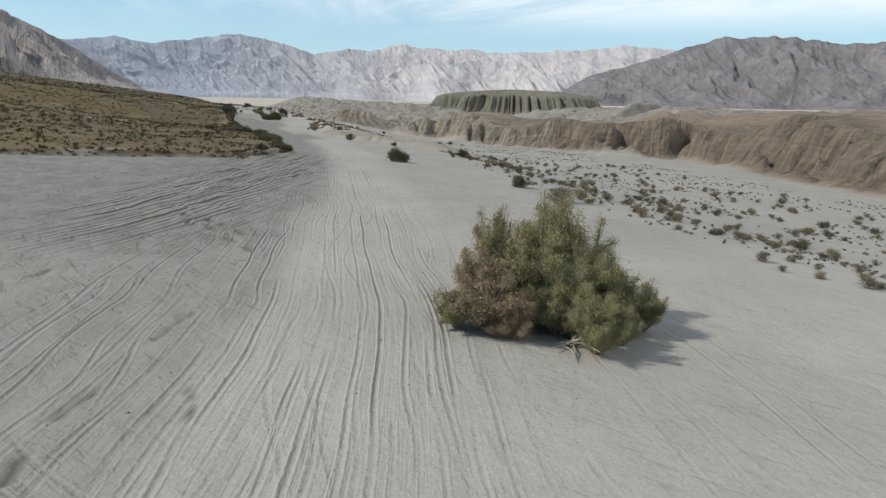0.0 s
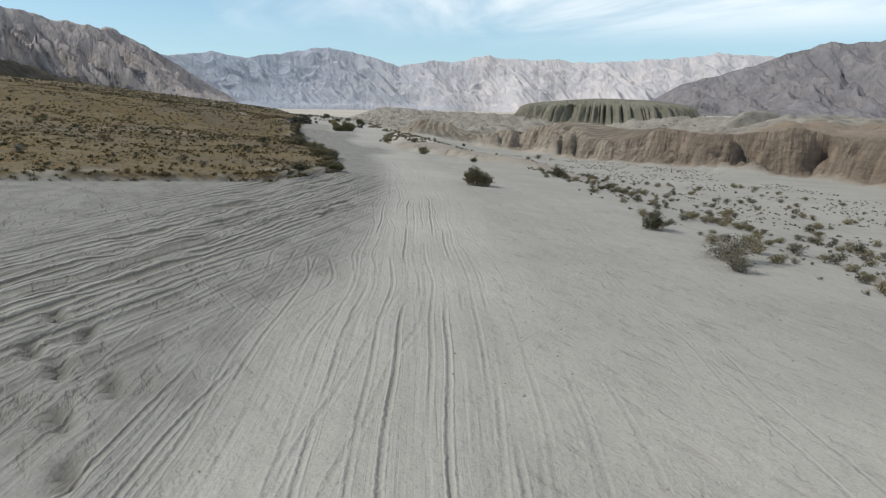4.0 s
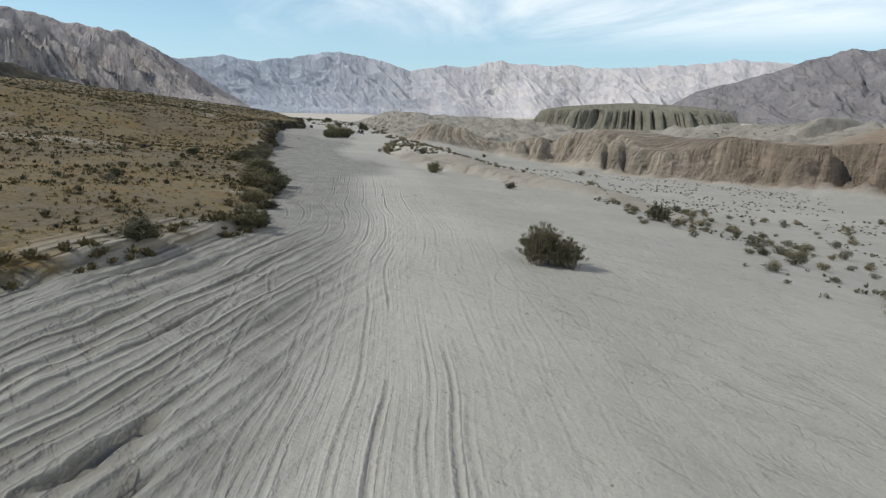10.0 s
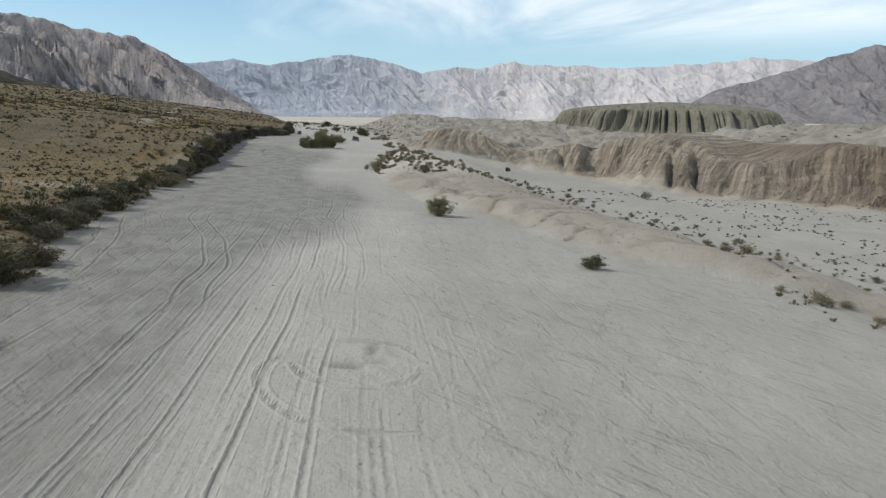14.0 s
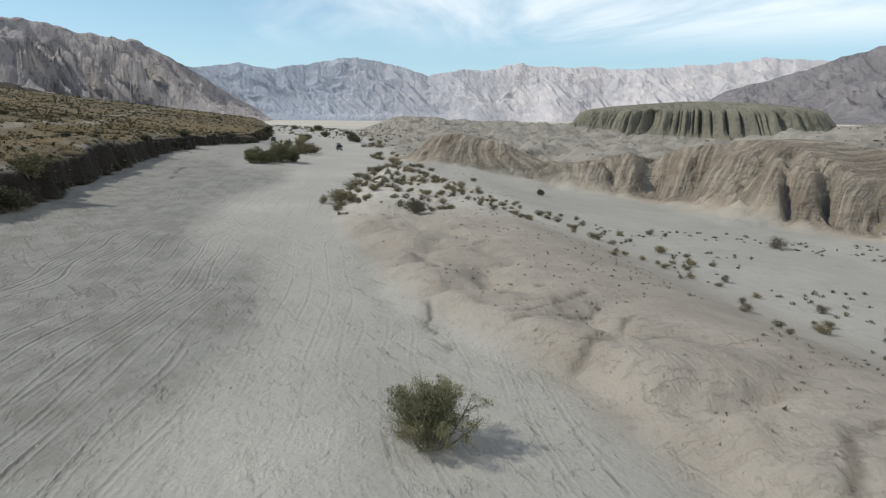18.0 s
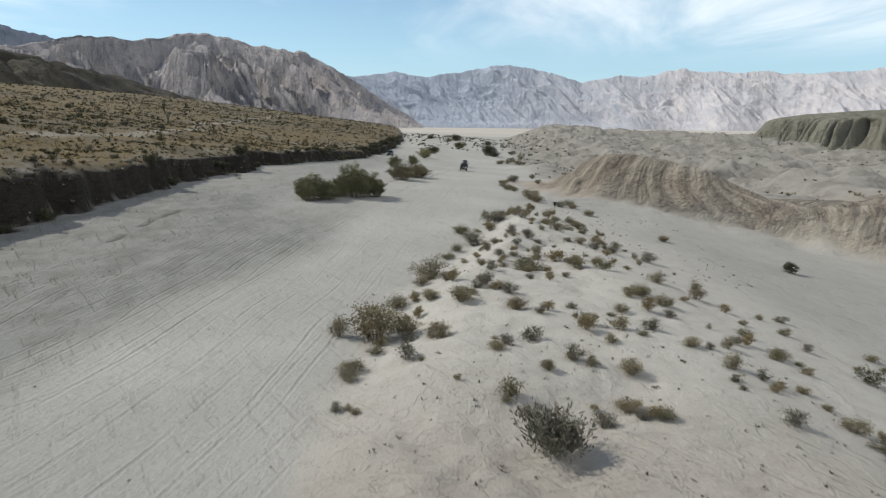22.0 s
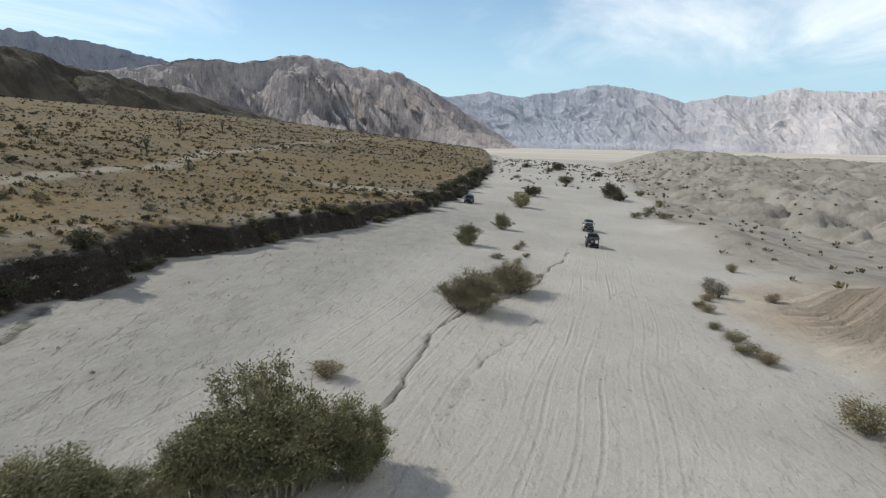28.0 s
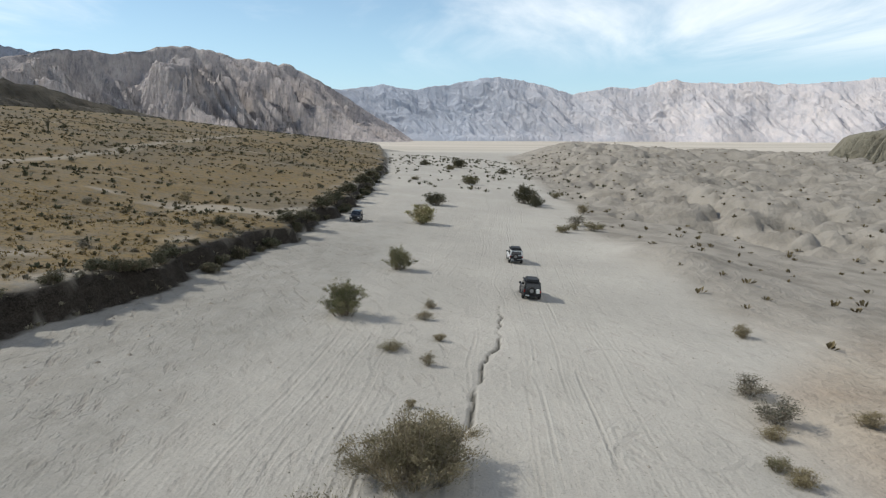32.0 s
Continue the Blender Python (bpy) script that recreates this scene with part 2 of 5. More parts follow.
def cliff_run(x, y):
    """Along the foot of the cliffs, and square to it."""
    tx = (cliff_x(y + 15) - cliff_x(y - 15)) / 30
    tn = np.sqrt(1 + tx * tx)
    d = x - cliff_x(y)
    return np.interp(y, ARC_Y, ARC_S) + d * tx / tn, d / tn


def bank_depth(x, y):
    slope = (bank_x(y + 2) - bank_x(y - 2)) / 4
    return (bank_x(y) - x) / np.sqrt(1 + slope * slope)


def bank_wander(x, y):
    return (0.3 + 0.7 * step(185, 245, y)) * (2.8 * fbm(x / 7, y / 7, 11, 3) + 1.3 * fbm(x / 1.9, y / 1.9, 13, 3))


def west_rise(x, y, z):
    # west bench
    d = bank_depth(x, y) + bank_wander(x, y)
    steep = 0.9 + 0.5 * (1 - step(230, 270, y))
    on = step(0, 1, d / steep)
    z = z + bank_h(y) * (0.86 + 0.28 * vnoise(x / 6, y / 8, 17)) * on * (0.80 + 0.10 * step(0.8, 2.5, d) + 0.10 * step(1, 7, d))
    z = z + on * (0.105 * np.clip(-x - 24, 0, 175) * step(90, 330, y) + 0.25 * fbm(x / 7, y / 7, 15))
    # dark ridge on the bench
    along = (x + 260) * -0.303 + (y - 850) * -0.953
    across = (x + 260) * -0.953 + (y - 850) * 0.303
    rise = np.interp(along, [-80, 0, 60, 231, 460, 900], [0, 14, 24, 44, 60, 60])
    across = across - 42 * (gullies(x, y, 75, 21, 4) - 0.4)
    on_ridge = step(-46, 8, across)
    z = z + rise * on_ridge - 9 * on_ridge * step(0, 30, rise) * gullies(x + 0.4 * y, y, 26, 24, 3)
    return z


def east_rise(x, y, z):
    # east mound
    w, e = mound_w(y), mound_e(y)
    dm = x - w + 2.4 * fbm(x / 8, y / 8, 23, 3)
    inside = step(170, 190, y) * (1 - step(346, 353, y))
    z = z + inside * (2.1 + 0.35 * fbm(x / 12, y / 12, 27) - (1.9 - 0.6 * step(240, 270, y)) * gullies(x + 1.5 * fbm(x / 5, y / 5, 26, 2), 1.3 * y, 9, 25, 4) ** 1.5 * (1 - 0.8 * step(6, 20, dm)) - 0.12 * ridged(x / 1.3, y / 1.3, 28, 1) * (1 - step(6, 14, dm))) * step(0, 3.4 + 2.1 * step(235, 265, y), dm) * step(-2, 13, e - x)
    # badland cliffs and the broken ground behind them
    slope = (cliff_x(y + 3) - cliff_x(y - 3)) / 6
    dc = (x - cliff_x(y)) / np.sqrt(1 + slope * slope)
    size = cliff_h(y)
    size = size * (0.66 + 0.66 * vnoise(x / 25, y / 25, 30))
    wobble = 5 * fbm(x / 30, y / 30, 31, 3)
    xg, yg = x + 5 * fbm(x / 19, y / 19, 38, 2), y + 5 * fbm(x / 19, y / 19, 56, 2)
    bed = gullies(xg, yg, 30, 32, 5)
    dc = dc + wobble + 0.42 * size - 1.5 * size * bed ** 1.6 - 0.10 * size * ridged(xg / 2.4, yg / 2.4, 34, 1)
    wide = 2.0 + 1.0 * size
    fall = np.clip(dc / wide, 0, 1)
    prof = 0.14 * step(-0.5, 0.35, dc / wide) + 0.86 * step(0.0, 1.0, fall ** 0.85)
    prof = prof + 0.05 * np.sin(fall * 26 + 1.2 * wobble) * fall * (1 - fall)
    alcove = 1 - 0.85 * np.exp(-(((x - 80) / 9) ** 2 + ((y - 362) / 9) ** 2))
    z = z + size * prof * alcove
    lift = step(10, 90, dc) * (1 - step(430, 560, y))
    xr, yr = x + 7 * fbm(x / 17, y / 17, 57, 2), y + 7 * fbm(x / 17, y / 17, 58, 2)
    top = -0.5 + 9.5 * step(165, 235, x) + 5 * fbm(x / 40, y / 40, 35) - 7.5 * (ridged(xr / 30, yr / 30, 36, 2) ** 2 - 0.45) - 2.2 * ridged(xr / 8, yr / 8, 37, 2) ** 3
    z = z + lift * 0.9 * (top - z)
    # broken rising ground to the north-east
    edge = np.interp(y, [350, 392, 406, 435, 461, 500, 611, 900], [40, 37, 38, 35, 33, 33, 28, 20])
    de = x - edge + 3 * fbm(x / 12, y / 12, 41)
    foot = y - np.interp(x, [20, 35, 46, 69, 76, 83, 100, 200], [600, 534, 493, 485, 462, 455, 440, 420]) + 9 * fbm(x / 16, y / 16, 49, 2)
    ramp = np.interp(y, [440, 500, 580, 680, 764, 860, 1150], [2.0, 5.5, 7, 12.5, 18, 17, 0]) * step(0, 14, foot) * step(4, 48, de) * (0.35 + 0.65 * step(0, 60, foot))
    xw, yw = x + 5 * fbm(x / 14, y / 14, 47, 2), y + 5 * fbm(x / 14, y / 14, 48, 2)
    rough = (0.15 - 0.9 * ridged(xw / 30, yw / 30, 43, 2) ** 4 - 0.42 * (gullies(xw, yw, 17, 44, 4) - 0.4) + 0.10 - 0.34 * ridged(xw / 5.0, yw / 5.6, 46, 2) ** 2 - 0.09 * ridged(xw / 2.3, yw / 2.1, 50, 1) + 0.4 * fbm(x / 40, y / 40, 45)) * 7.5 * step(-3, 14, foot) * step(0, 26, de) * (1 - step(700, 900, y))
    z = z + 0.35 * step(2, 12, de) * step(380, 392, y) * (ridged(xw / 9, yw / 9, 39, 3) - 0.6) * (1 - step(0, 14, foot))
    hump = 2.3 * np.exp(-(((x - 45) / 7) ** 2 + ((y - 437) / 13) ** 2))
    z = z + ramp + rough + hump
    return z


def fan_line(x, y):
    """Across the ruts that fan out below the bench."""
    return x - 0.30 * (y - 135) + 0.0012 * (y - 135) ** 2 + 0.5 * fbm(x / 9, y / 22, 69, 3)


def ground_height(x, y):
    x, y = np.asarray(x, float), np.asarray(y, float)
    near = step(-90, -30, x) * (1 - step(50, 90, x))
    z = floor_x(x) + floor_y(y) * near - 0.0004 * np.clip(y, 0, 700)
    z = z + 0.10 * fbm(x / 9, y / 14, 3) + 0.05 * fbm(x / 1.7, y / 2.6, 5)
    # wheel ruts, the deep ones where tracks fan out below the bench
    u = x - track_x(y) + 0.5 * fbm(x / 14, y / 30, 61, 2)
    beaten = np.exp(-(u / 6.5) ** 2)
    z = z + near * beaten * (1.1 - 0.7 * step(55, 100, y) - 0.28 * step(140, 230, y)) * (0.08 * (vnoise(u / 0.8, y / 34, 62) - 0.5) + 0.07 * (vnoise(u / 0.5, y / 22, 63) - 0.5))
    fan = step(40, 80, y) * (1 - step(124, 146, y)) * np.exp(-((u + 10 + 0.10 * (135 - y)) / 7.5) ** 2)
    u2 = fan_line(x, y)
    z = z + fan * (0.50 * (vnoise(u2 / 0.7, y / 9, 64) - 0.5) + 0.34 * (vnoise(u2 / 1.5 + 0.05 * y, y / 6, 65) - 0.5) + 0.16 * fbm(x / 1.3, y / 1.3, 68, 2))
    loose = near * (1 - beaten) * step(-60, -4, x)
    z = z + loose * (0.10 * (ridged(x / 3.3 + 0.02 * y, y / 8.0, 66, 3) - 0.5)) * step(0.35, 0.7, vnoise(x / 11, y / 16, 67))
    z = z + runnels(x, y) + holes_cut(x, y)
    for side, rise in ((x < 18, west_rise), (x > 20, east_rise)):
        if side.any():
            z[side] = rise(x[side], y[side], z[side])
    # far playa
    far = step(650, 1500, y)
    z = z * (1 - far) + far * (-9 + 30 * step(-120, -900, x) * (1 - step(1500, 3500, y)))
    edge_out = step(900, 2500, np.abs(x))
    z = z * (1 - edge_out) + edge_out * -9.0
    return z


def spaced(*spans):
    out = [spans[0][0]]
    for a, b, s in spans:
        n = max(1, round((b - a) / s))
        out += list(a + (b - a) * np.arange(1, n + 1) / n)
    return np.array(out)


GX = spaced((-5600, -1400, 300), (-1400, -420, 40), (-420, -150, 3.6), (-150, -60, 2.2), (-60, -14, 1.0), (-14, -6, 0.4), (-6, 13, 0.25), (13, 23, 0.14), (23, 28, 0.25), (28, 48, 0.28), (48, 112, 0.9), (112, 116, 1.5), (116, 250, 2.0),
            (250, 420, 5), (420, 1400, 40), (1400, 5600, 300))
GY = spaced((-2500, -300, 200), (-300, -40, 20), (-40, 16, 1.4), (16, 344, 0.58), (344, 404, 0.34), (404, 480, 0.9), (480, 660, 1.8), (660, 820, 3), (820, 960, 7), (960, 1600, 18), (1600, 5600, 160))


def sheet(name, xs, ys, height):
    """One height field over a grid of lines."""
    gx, gy = np.meshgrid(xs, ys)
    gz = height(gx, gy)
    nx, ny = len(xs), len(ys)
    co = np.stack([gx, gy, gz], -1).reshape(-1, 3)
    idx = np.arange(nx * ny).reshape(ny, nx)
    quads = np.stack([idx[:-1, :-1], idx[:-1, 1:], idx[1:, 1:], idx[1:, :-1]], -1).reshape(-1, 4)
    me = bpy.data.meshes.new(name)
    me.vertices.add(len(co))
    me.vertices.foreach_set("co", co.astype(np.float32).ravel())
    me.loops.add(quads.size)
    me.loops.foreach_set("vertex_index", quads.astype(np.int32).ravel())
    me.polygons.add(len(quads))
    me.polygons.foreach_set("loop_start", np.arange(0, quads.size, 4, dtype=np.int32))
    me.polygons.foreach_set("use_smooth", np.ones(len(quads), bool))
    me.update()
    me.validate()
    return me, gx, gy, gz


def ground_at(x, y):
    return float(ground_height(np.array([x]), np.array([y]))[0])


def mask_attribute(me, name, values):
    at = me.attributes.new(name, "FLOAT", "POINT")
    at.data.foreach_set("value", np.asarray(values, np.float32).ravel())

# ---- materials ----
class Nodes:
    """Short hand for building a node material."""

    def __init__(self, name, rough=0.9, spec=0.25, metal=0.0):
        self.mat = bpy.data.materials.new(name)
        self.mat.use_nodes = True
        self.t = self.mat.node_tree
        self.bsdf = self.t.nodes["Principled BSDF"]
        self.bsdf.inputs["Roughness"].default_value = rough
        self.bsdf.inputs["Specular IOR Level"].default_value = spec
        self.bsdf.inputs["Metallic"].default_value = metal
        self.pos = self.t.nodes.new("ShaderNodeNewGeometry").outputs["Position"]

    def put(self, socket, value):
        if isinstance(value, bpy.types.NodeSocket):
            self.t.links.new(value, socket)
        elif isinstance(value, tuple) and len(value) == 3 and socket.type == "RGBA":
            socket.default_value = (*value, 1)
        else:
            socket.default_value = value

    def noise(self, scale, detail=4, vec=None, rough=0.55, stretch=None):
        n = self.t.nodes.new("ShaderNodeTexNoise")
        n.inputs["Scale"].default_value, n.inputs["Detail"].default_value, n.inputs["Roughness"].default_value = scale, detail, rough
        vec = vec or self.pos
        if stretch:
            m = self.t.nodes.new("ShaderNodeVectorMath")
            m.operation = "MULTIPLY"
            self.put(m.inputs[0], vec)
            m.inputs[1].default_value = stretch
            vec = m.outputs[0]
        self.put(n.inputs["Vector"], vec)
        return n.outputs[0]

    def math(self, op, a, b=0.0, c=0.0):
        n = self.t.nodes.new("ShaderNodeMath")
        n.operation = op
        for s, v in zip(n.inputs, (a, b, c)):
            self.put(s, v)
        return n.outputs[0]

    def ramp(self, fac, lo, hi):
        n = self.t.nodes.new("ShaderNodeMapRange")
        n.interpolation_type = "SMOOTHSTEP"
        self.put(n.inputs["Value"], fac)
        n.inputs["From Min"].default_value, n.inputs["From Max"].default_value = lo, hi
        return n.outputs[0]

    def mix(self, fac, a, b):
        n = self.t.nodes.new("ShaderNodeMix")
        n.data_type = "RGBA"
        self.put(n.inputs[0], fac)
        self.put(n.inputs[6], a)
        self.put(n.inputs[7], b)
        return n.outputs[2]

    def attr(self, name, vector=False):
        n = self.t.nodes.new("ShaderNodeAttribute")
        n.attribute_name = name
        return n.outputs["Vector"] if vector else n.outputs["Fac"]

    def random(self, island=False):
        if island:
            return self.t.nodes.new("ShaderNodeNewGeometry").outputs["Random Per Island"]
        return self.t.nodes.new("ShaderNodeObjectInfo").outputs["Random"]

    def bump(self, height, strength=0.5, distance=0.1, before=None):
        n = self.t.nodes.new("ShaderNodeBump")
        n.inputs["Strength"].default_value, n.inputs["Distance"].default_value = strength, distance
        self.put(n.inputs["Height"], height)
        if before is not None:
            self.put(n.inputs["Normal"], before)
        return n.outputs[0]

    def tyres(self, vec, spacing, width, seed, share=0.5, wander=0.5, run=0.03, gauge=0.0):
        """Wheel lines along the y of a flow: one in each lane of the given spacing, here and there broken off."""
        sep = self.t.nodes.new("ShaderNodeSeparateXYZ")
        self.put(sep.inputs[0], vec)
        u = self.math("MULTIPLY_ADD", self.noise(1.0, 2, vec, 0.5, (0.03, 0.03, 1)), wander * 8, self.math("DIVIDE", sep.outputs[0], spacing))
        cell = self.math("FLOOR", u)
        rnd = self.t.nodes.new("ShaderNodeTexWhiteNoise")
        rnd.noise_dimensions = "1D"
        self.put(rnd.inputs["W"], self.math("ADD", cell, seed))
        off = self.math("MULTIPLY_ADD", rnd.outputs[0], 0.6, 0.2)
        d = self.math("MULTIPLY", self.math("ABSOLUTE", self.math("SUBTRACT", self.math("FRACT", u), off)), spacing)
        if gauge:
            d = self.math("ABSOLUTE", self.math("SUBTRACT", d, gauge))
        d = self.math("ADD", d, self.math("MULTIPLY_ADD", self.noise(3.0, 3), 0.12, -0.06))
        where = self.t.nodes.new("ShaderNodeCombineXYZ")
        self.put(where.inputs[0], self.math("MULTIPLY_ADD", cell, 7.31, seed))
        self.put(where.inputs[1], self.math("MULTIPLY", sep.outputs[1], run))
        here = self.math("MULTIPLY", self.ramp(self.noise(1.0, 3, where.outputs[0]), 0.60 - 0.25 * share, 0.72 - 0.25 * share), self.math("MULTIPLY_ADD", self.math("FRACT", self.math("MULTIPLY", rnd.outputs[0], 17.3)), 0.8, 0.25))
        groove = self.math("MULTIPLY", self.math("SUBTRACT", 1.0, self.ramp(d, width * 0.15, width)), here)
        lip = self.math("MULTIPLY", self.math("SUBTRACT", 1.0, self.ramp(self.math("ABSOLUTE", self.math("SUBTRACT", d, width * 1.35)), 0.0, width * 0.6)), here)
        return groove, lip

    def done(self, color, normal=None):
        self.put(self.bsdf.inputs["Base Color"], color)
        if normal is not None:
            self.put(self.bsdf.inputs["Normal"], normal)
        return self.mat


def plain(name, color, rough=0.6, metal=0.0, spec=0.4, vary=0.12, scale=3.0):
    """Paint, rubber, glass-black and the like, with a little dust and wear."""
    n = Nodes(name, rough, spec, metal)
    a = n.noise(scale, 5)
    dark = tuple(c * (1 - vary) for c in color)
    light = tuple(min(1, c * (1 + vary) + 0.01) for c in color)
    return n.done(n.mix(n.ramp(a, 0.35, 0.65), dark, light), n.bump(n.noise(60, 3), 0.05, 0.01))


def ground_material():
    n = Nodes("desert_ground", 0.95, 0.15)
    flow = n.attr("flow", True)
    # sand of the wash
    big, mid, fine = n.noise(0.06, 4), n.noise(0.7, 5), n.noise(9, 4)
    sand = n.mix(n.ramp(big, 0.35, 0.68), (0.349, 0.327, 0.286), (0.406, 0.379, 0.332))
    sand = n.mix(n.math("MULTIPLY", n.ramp(mid, 0.48, 0.72), 0.35), sand, (0.322, 0.306, 0.268))
    streak = n.noise(1.0, 4, flow, 0.6, (1.5, 0.035, 0))
    streak2 = n.noise(1.0, 3, flow, 0.6, (4.2, 0.09, 0))
    lane = n.attr("lane")
    sand = n.mix(n.math("MULTIPLY", n.ramp(streak, 0.44, 0.66), n.math("MULTIPLY", lane, 0.4)), sand, (0.432, 0.416, 0.372))
    sand = n.mix(n.math("MULTIPLY", n.ramp(streak2, 0.60, 0.74), n.math("MULTIPLY", lane, 0.3)), sand, (0.292, 0.276, 0.237))
    crackle = n.ramp(n.noise(0.9, 6, None, 0.7, (1, 0.45, 1)), 0.56, 0.70)
    sand = n.mix(n.math("MULTIPLY", crackle, n.math("SUBTRACT", 0.26, n.math("MULTIPLY", lane, 0.20))), sand, (0.259, 0.243, 0.210))
    # churned grey sand beside the lane, with wheel lines that fan out and cross
    churn = n.attr("churn")
    rough_c = n.mix(n.ramp(n.noise(0.5, 6, None, 0.65, (1, 0.6, 1)), 0.38, 0.66), (0.228, 0.219, 0.194), (0.156, 0.148, 0.128))
    sand = n.mix(n.math("MULTIPLY", churn, 0.85), sand, rough_c)
    fan = n.attr("fan_flow", True)
    fan_m = n.math("MINIMUM", n.math("MULTIPLY", n.attr("fan"), 1.8), 1.0)
    patch = n.ramp(n.noise(0.07, 2), 0.42, 0.6)
    wash = n.attr("driven")
    ring_d = n.attr("rings")
    rings = (n.math("SUBTRACT", 1.0, n.ramp(ring_d, 0.06, 0.22)), n.math("SUBTRACT", 1.0, n.ramp(n.math("ABSOLUTE", n.math("SUBTRACT", ring_d, 0.32)), 0.0, 0.14)))
    open_sand = n.math("MULTIPLY", wash, n.math("MULTIPLY_ADD", patch, 0.75, 0.25))
    sets = [(n.tyres(flow, 0.85, 0.13, 3.0, 0.7, 0.5, 0.045), n.math("MINIMUM", n.math("MULTIPLY", lane, 1.3), 1.0), 0.8),
            (n.tyres(flow, 3.1, 0.13, 19.0, 0.6, 0.3, 0.03, 0.76), wash, 0.6),
            (n.tyres(n.attr("old_flow", True), 3.4, 0.14, 41.0, 0.65, 0.4, 0.03, 0.78), n.math("MULTIPLY", wash, n.math("MULTIPLY_ADD", churn, 0.7, 0.3)), 0.85),
            (n.tyres(n.attr("swerve_flow", True), 8.0, 0.14, 57.0, 0.45, 0.3, 0.05, 0.78), open_sand, 0.5),
            (n.tyres(n.attr("cross_flow", True), 10.0, 0.14, 77.0, 0.45, 0.3, 0.05, 0.78), open_sand, 0.5),
            (n.tyres(fan, 0.85, 0.26, 71.0, 1.0, 0.25, 0.06), fan_m, 2.2),
            (rings, wash, 0.8)]
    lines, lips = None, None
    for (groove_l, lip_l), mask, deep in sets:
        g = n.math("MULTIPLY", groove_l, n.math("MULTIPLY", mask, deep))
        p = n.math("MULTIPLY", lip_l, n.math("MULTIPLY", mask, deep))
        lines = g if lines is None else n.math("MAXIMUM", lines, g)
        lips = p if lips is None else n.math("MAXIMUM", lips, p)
    # scuffed crust: broken edges and trodden clods between the tracks
    edge_n = n.noise(0.42, 5, None, 0.62, (1, 0.55, 1))
    scuff_m = n.math("MULTIPLY", n.math("MULTIPLY_ADD", n.math("MULTIPLY", churn, n.math("MULTIPLY_ADD", patch, 0.6, 0.4)), 0.7, 0.35), n.math("SUBTRACT", 1.0, n.math("MULTIPLY", lane, 0.8)))
    edge_l = n.math("SUBTRACT", 1.0, n.ramp(n.math("ABSOLUTE", n.math("SUBTRACT", edge_n, 0.53)), 0.0, 0.020))
    edge_l = n.math("MULTIPLY", n.math("MULTIPLY", edge_l, n.ramp(n.noise(0.33, 3), 0.52, 0.6)), scuff_m)
    clod = n.math("MULTIPLY", n.ramp(n.noise(1.0, 4, n.attr("swerve_flow", True), 0.6, (1.3, 0.36, 0)), 0.54, 0.70), scuff_m)
    sand = n.mix(n.math("MULTIPLY", clod, 0.58), sand, (0.176, 0.152, 0.128))
    sand = n.mix(n.math("MULTIPLY", edge_l, 0.38), sand, (0.093, 0.083, 0.069))
    # wheel lines: shade of the grooves and light on the lips put into colour
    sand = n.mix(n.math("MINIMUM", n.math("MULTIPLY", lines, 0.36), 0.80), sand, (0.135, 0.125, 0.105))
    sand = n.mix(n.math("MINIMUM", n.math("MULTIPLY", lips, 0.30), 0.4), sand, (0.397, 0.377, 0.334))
    # ruts, holes and runnels: shade and darker damp sand put into one colour
    sand = n.mix(n.math("MULTIPLY", n.attr("rut_shade"), 0.9), sand, (0.085, 0.078, 0.064))
    speck = n.ramp(n.noise(4.5, 6, None, 0.78), 0.57, 0.66)
    sand = n.mix(n.math("MULTIPLY", speck, n.math("MULTIPLY_ADD", patch, 0.25, 0.20)), sand, (0.177, 0.163, 0.138))
    # warm crust of the low mound
    warm = n.mix(n.ramp(n.noise(0.22, 5), 0.35, 0.65), (0.316, 0.276, 0.228), (0.276, 0.238, 0.194))
    warm = n.mix(n.math("MULTIPLY", n.ramp(n.noise(1.3, 6), 0.5, 0.7), 0.5), warm, (0.288, 0.269, 0.226))
    dash = n.ramp(n.noise(1.0, 6, None, 0.72, (0.8, 1.8, 1)), 0.56, 0.66)
    warm = n.mix(n.math("MULTIPLY", n.math("MULTIPLY", dash, n.ramp(n.noise(0.12, 3), 0.46, 0.62)), 0.38), warm, (0.188, 0.160, 0.126))
    vein = n.math("SUBTRACT", 1.0, n.ramp(n.math("ABSOLUTE", n.math("SUBTRACT", n.noise(0.30, 6, None, 0.6, (0.6, 1.2, 1)), 0.5)), 0.0, 0.012))
    warm = n.mix(n.math("MULTIPLY", n.math("MULTIPLY", vein, n.ramp(n.noise(0.2, 2), 0.50, 0.58)), 0.3), warm, (0.120, 0.102, 0.078))
    warm = n.mix(n.math("MULTIPLY", speck, 0.3), warm, (0.170, 0.142, 0.110))
    # shade of the gullies put into the mound's colour
    warm = n.mix(n.math("MULTIPLY", n.attr("rut_shade"), 0.7), warm, (0.120, 0.102, 0.080))
    col = n.mix(n.attr("mound"), sand, warm)
    col = n.mix(n.math("MULTIPLY", n.attr("dune"), 0.75), col, n.mix(n.ramp(mid, 0.4, 0.66), (0.470, 0.432, 0.372), (0.420, 0.384, 0.326)))
    # dry grass and bare patches of the bench
    g1, g2, g3 = n.noise(0.035, 4), n.noise(0.45, 5), n.noise(2.6, 4)
    grass = n.mix(n.ramp(g1, 0.46, 0.62), (0.150, 0.094, 0.022), (0.102, 0.071, 0.028))
    grass = n.mix(n.math("MULTIPLY", n.ramp(g2, 0.47, 0.63), 0.8), grass, (0.122, 0.094, 0.054))
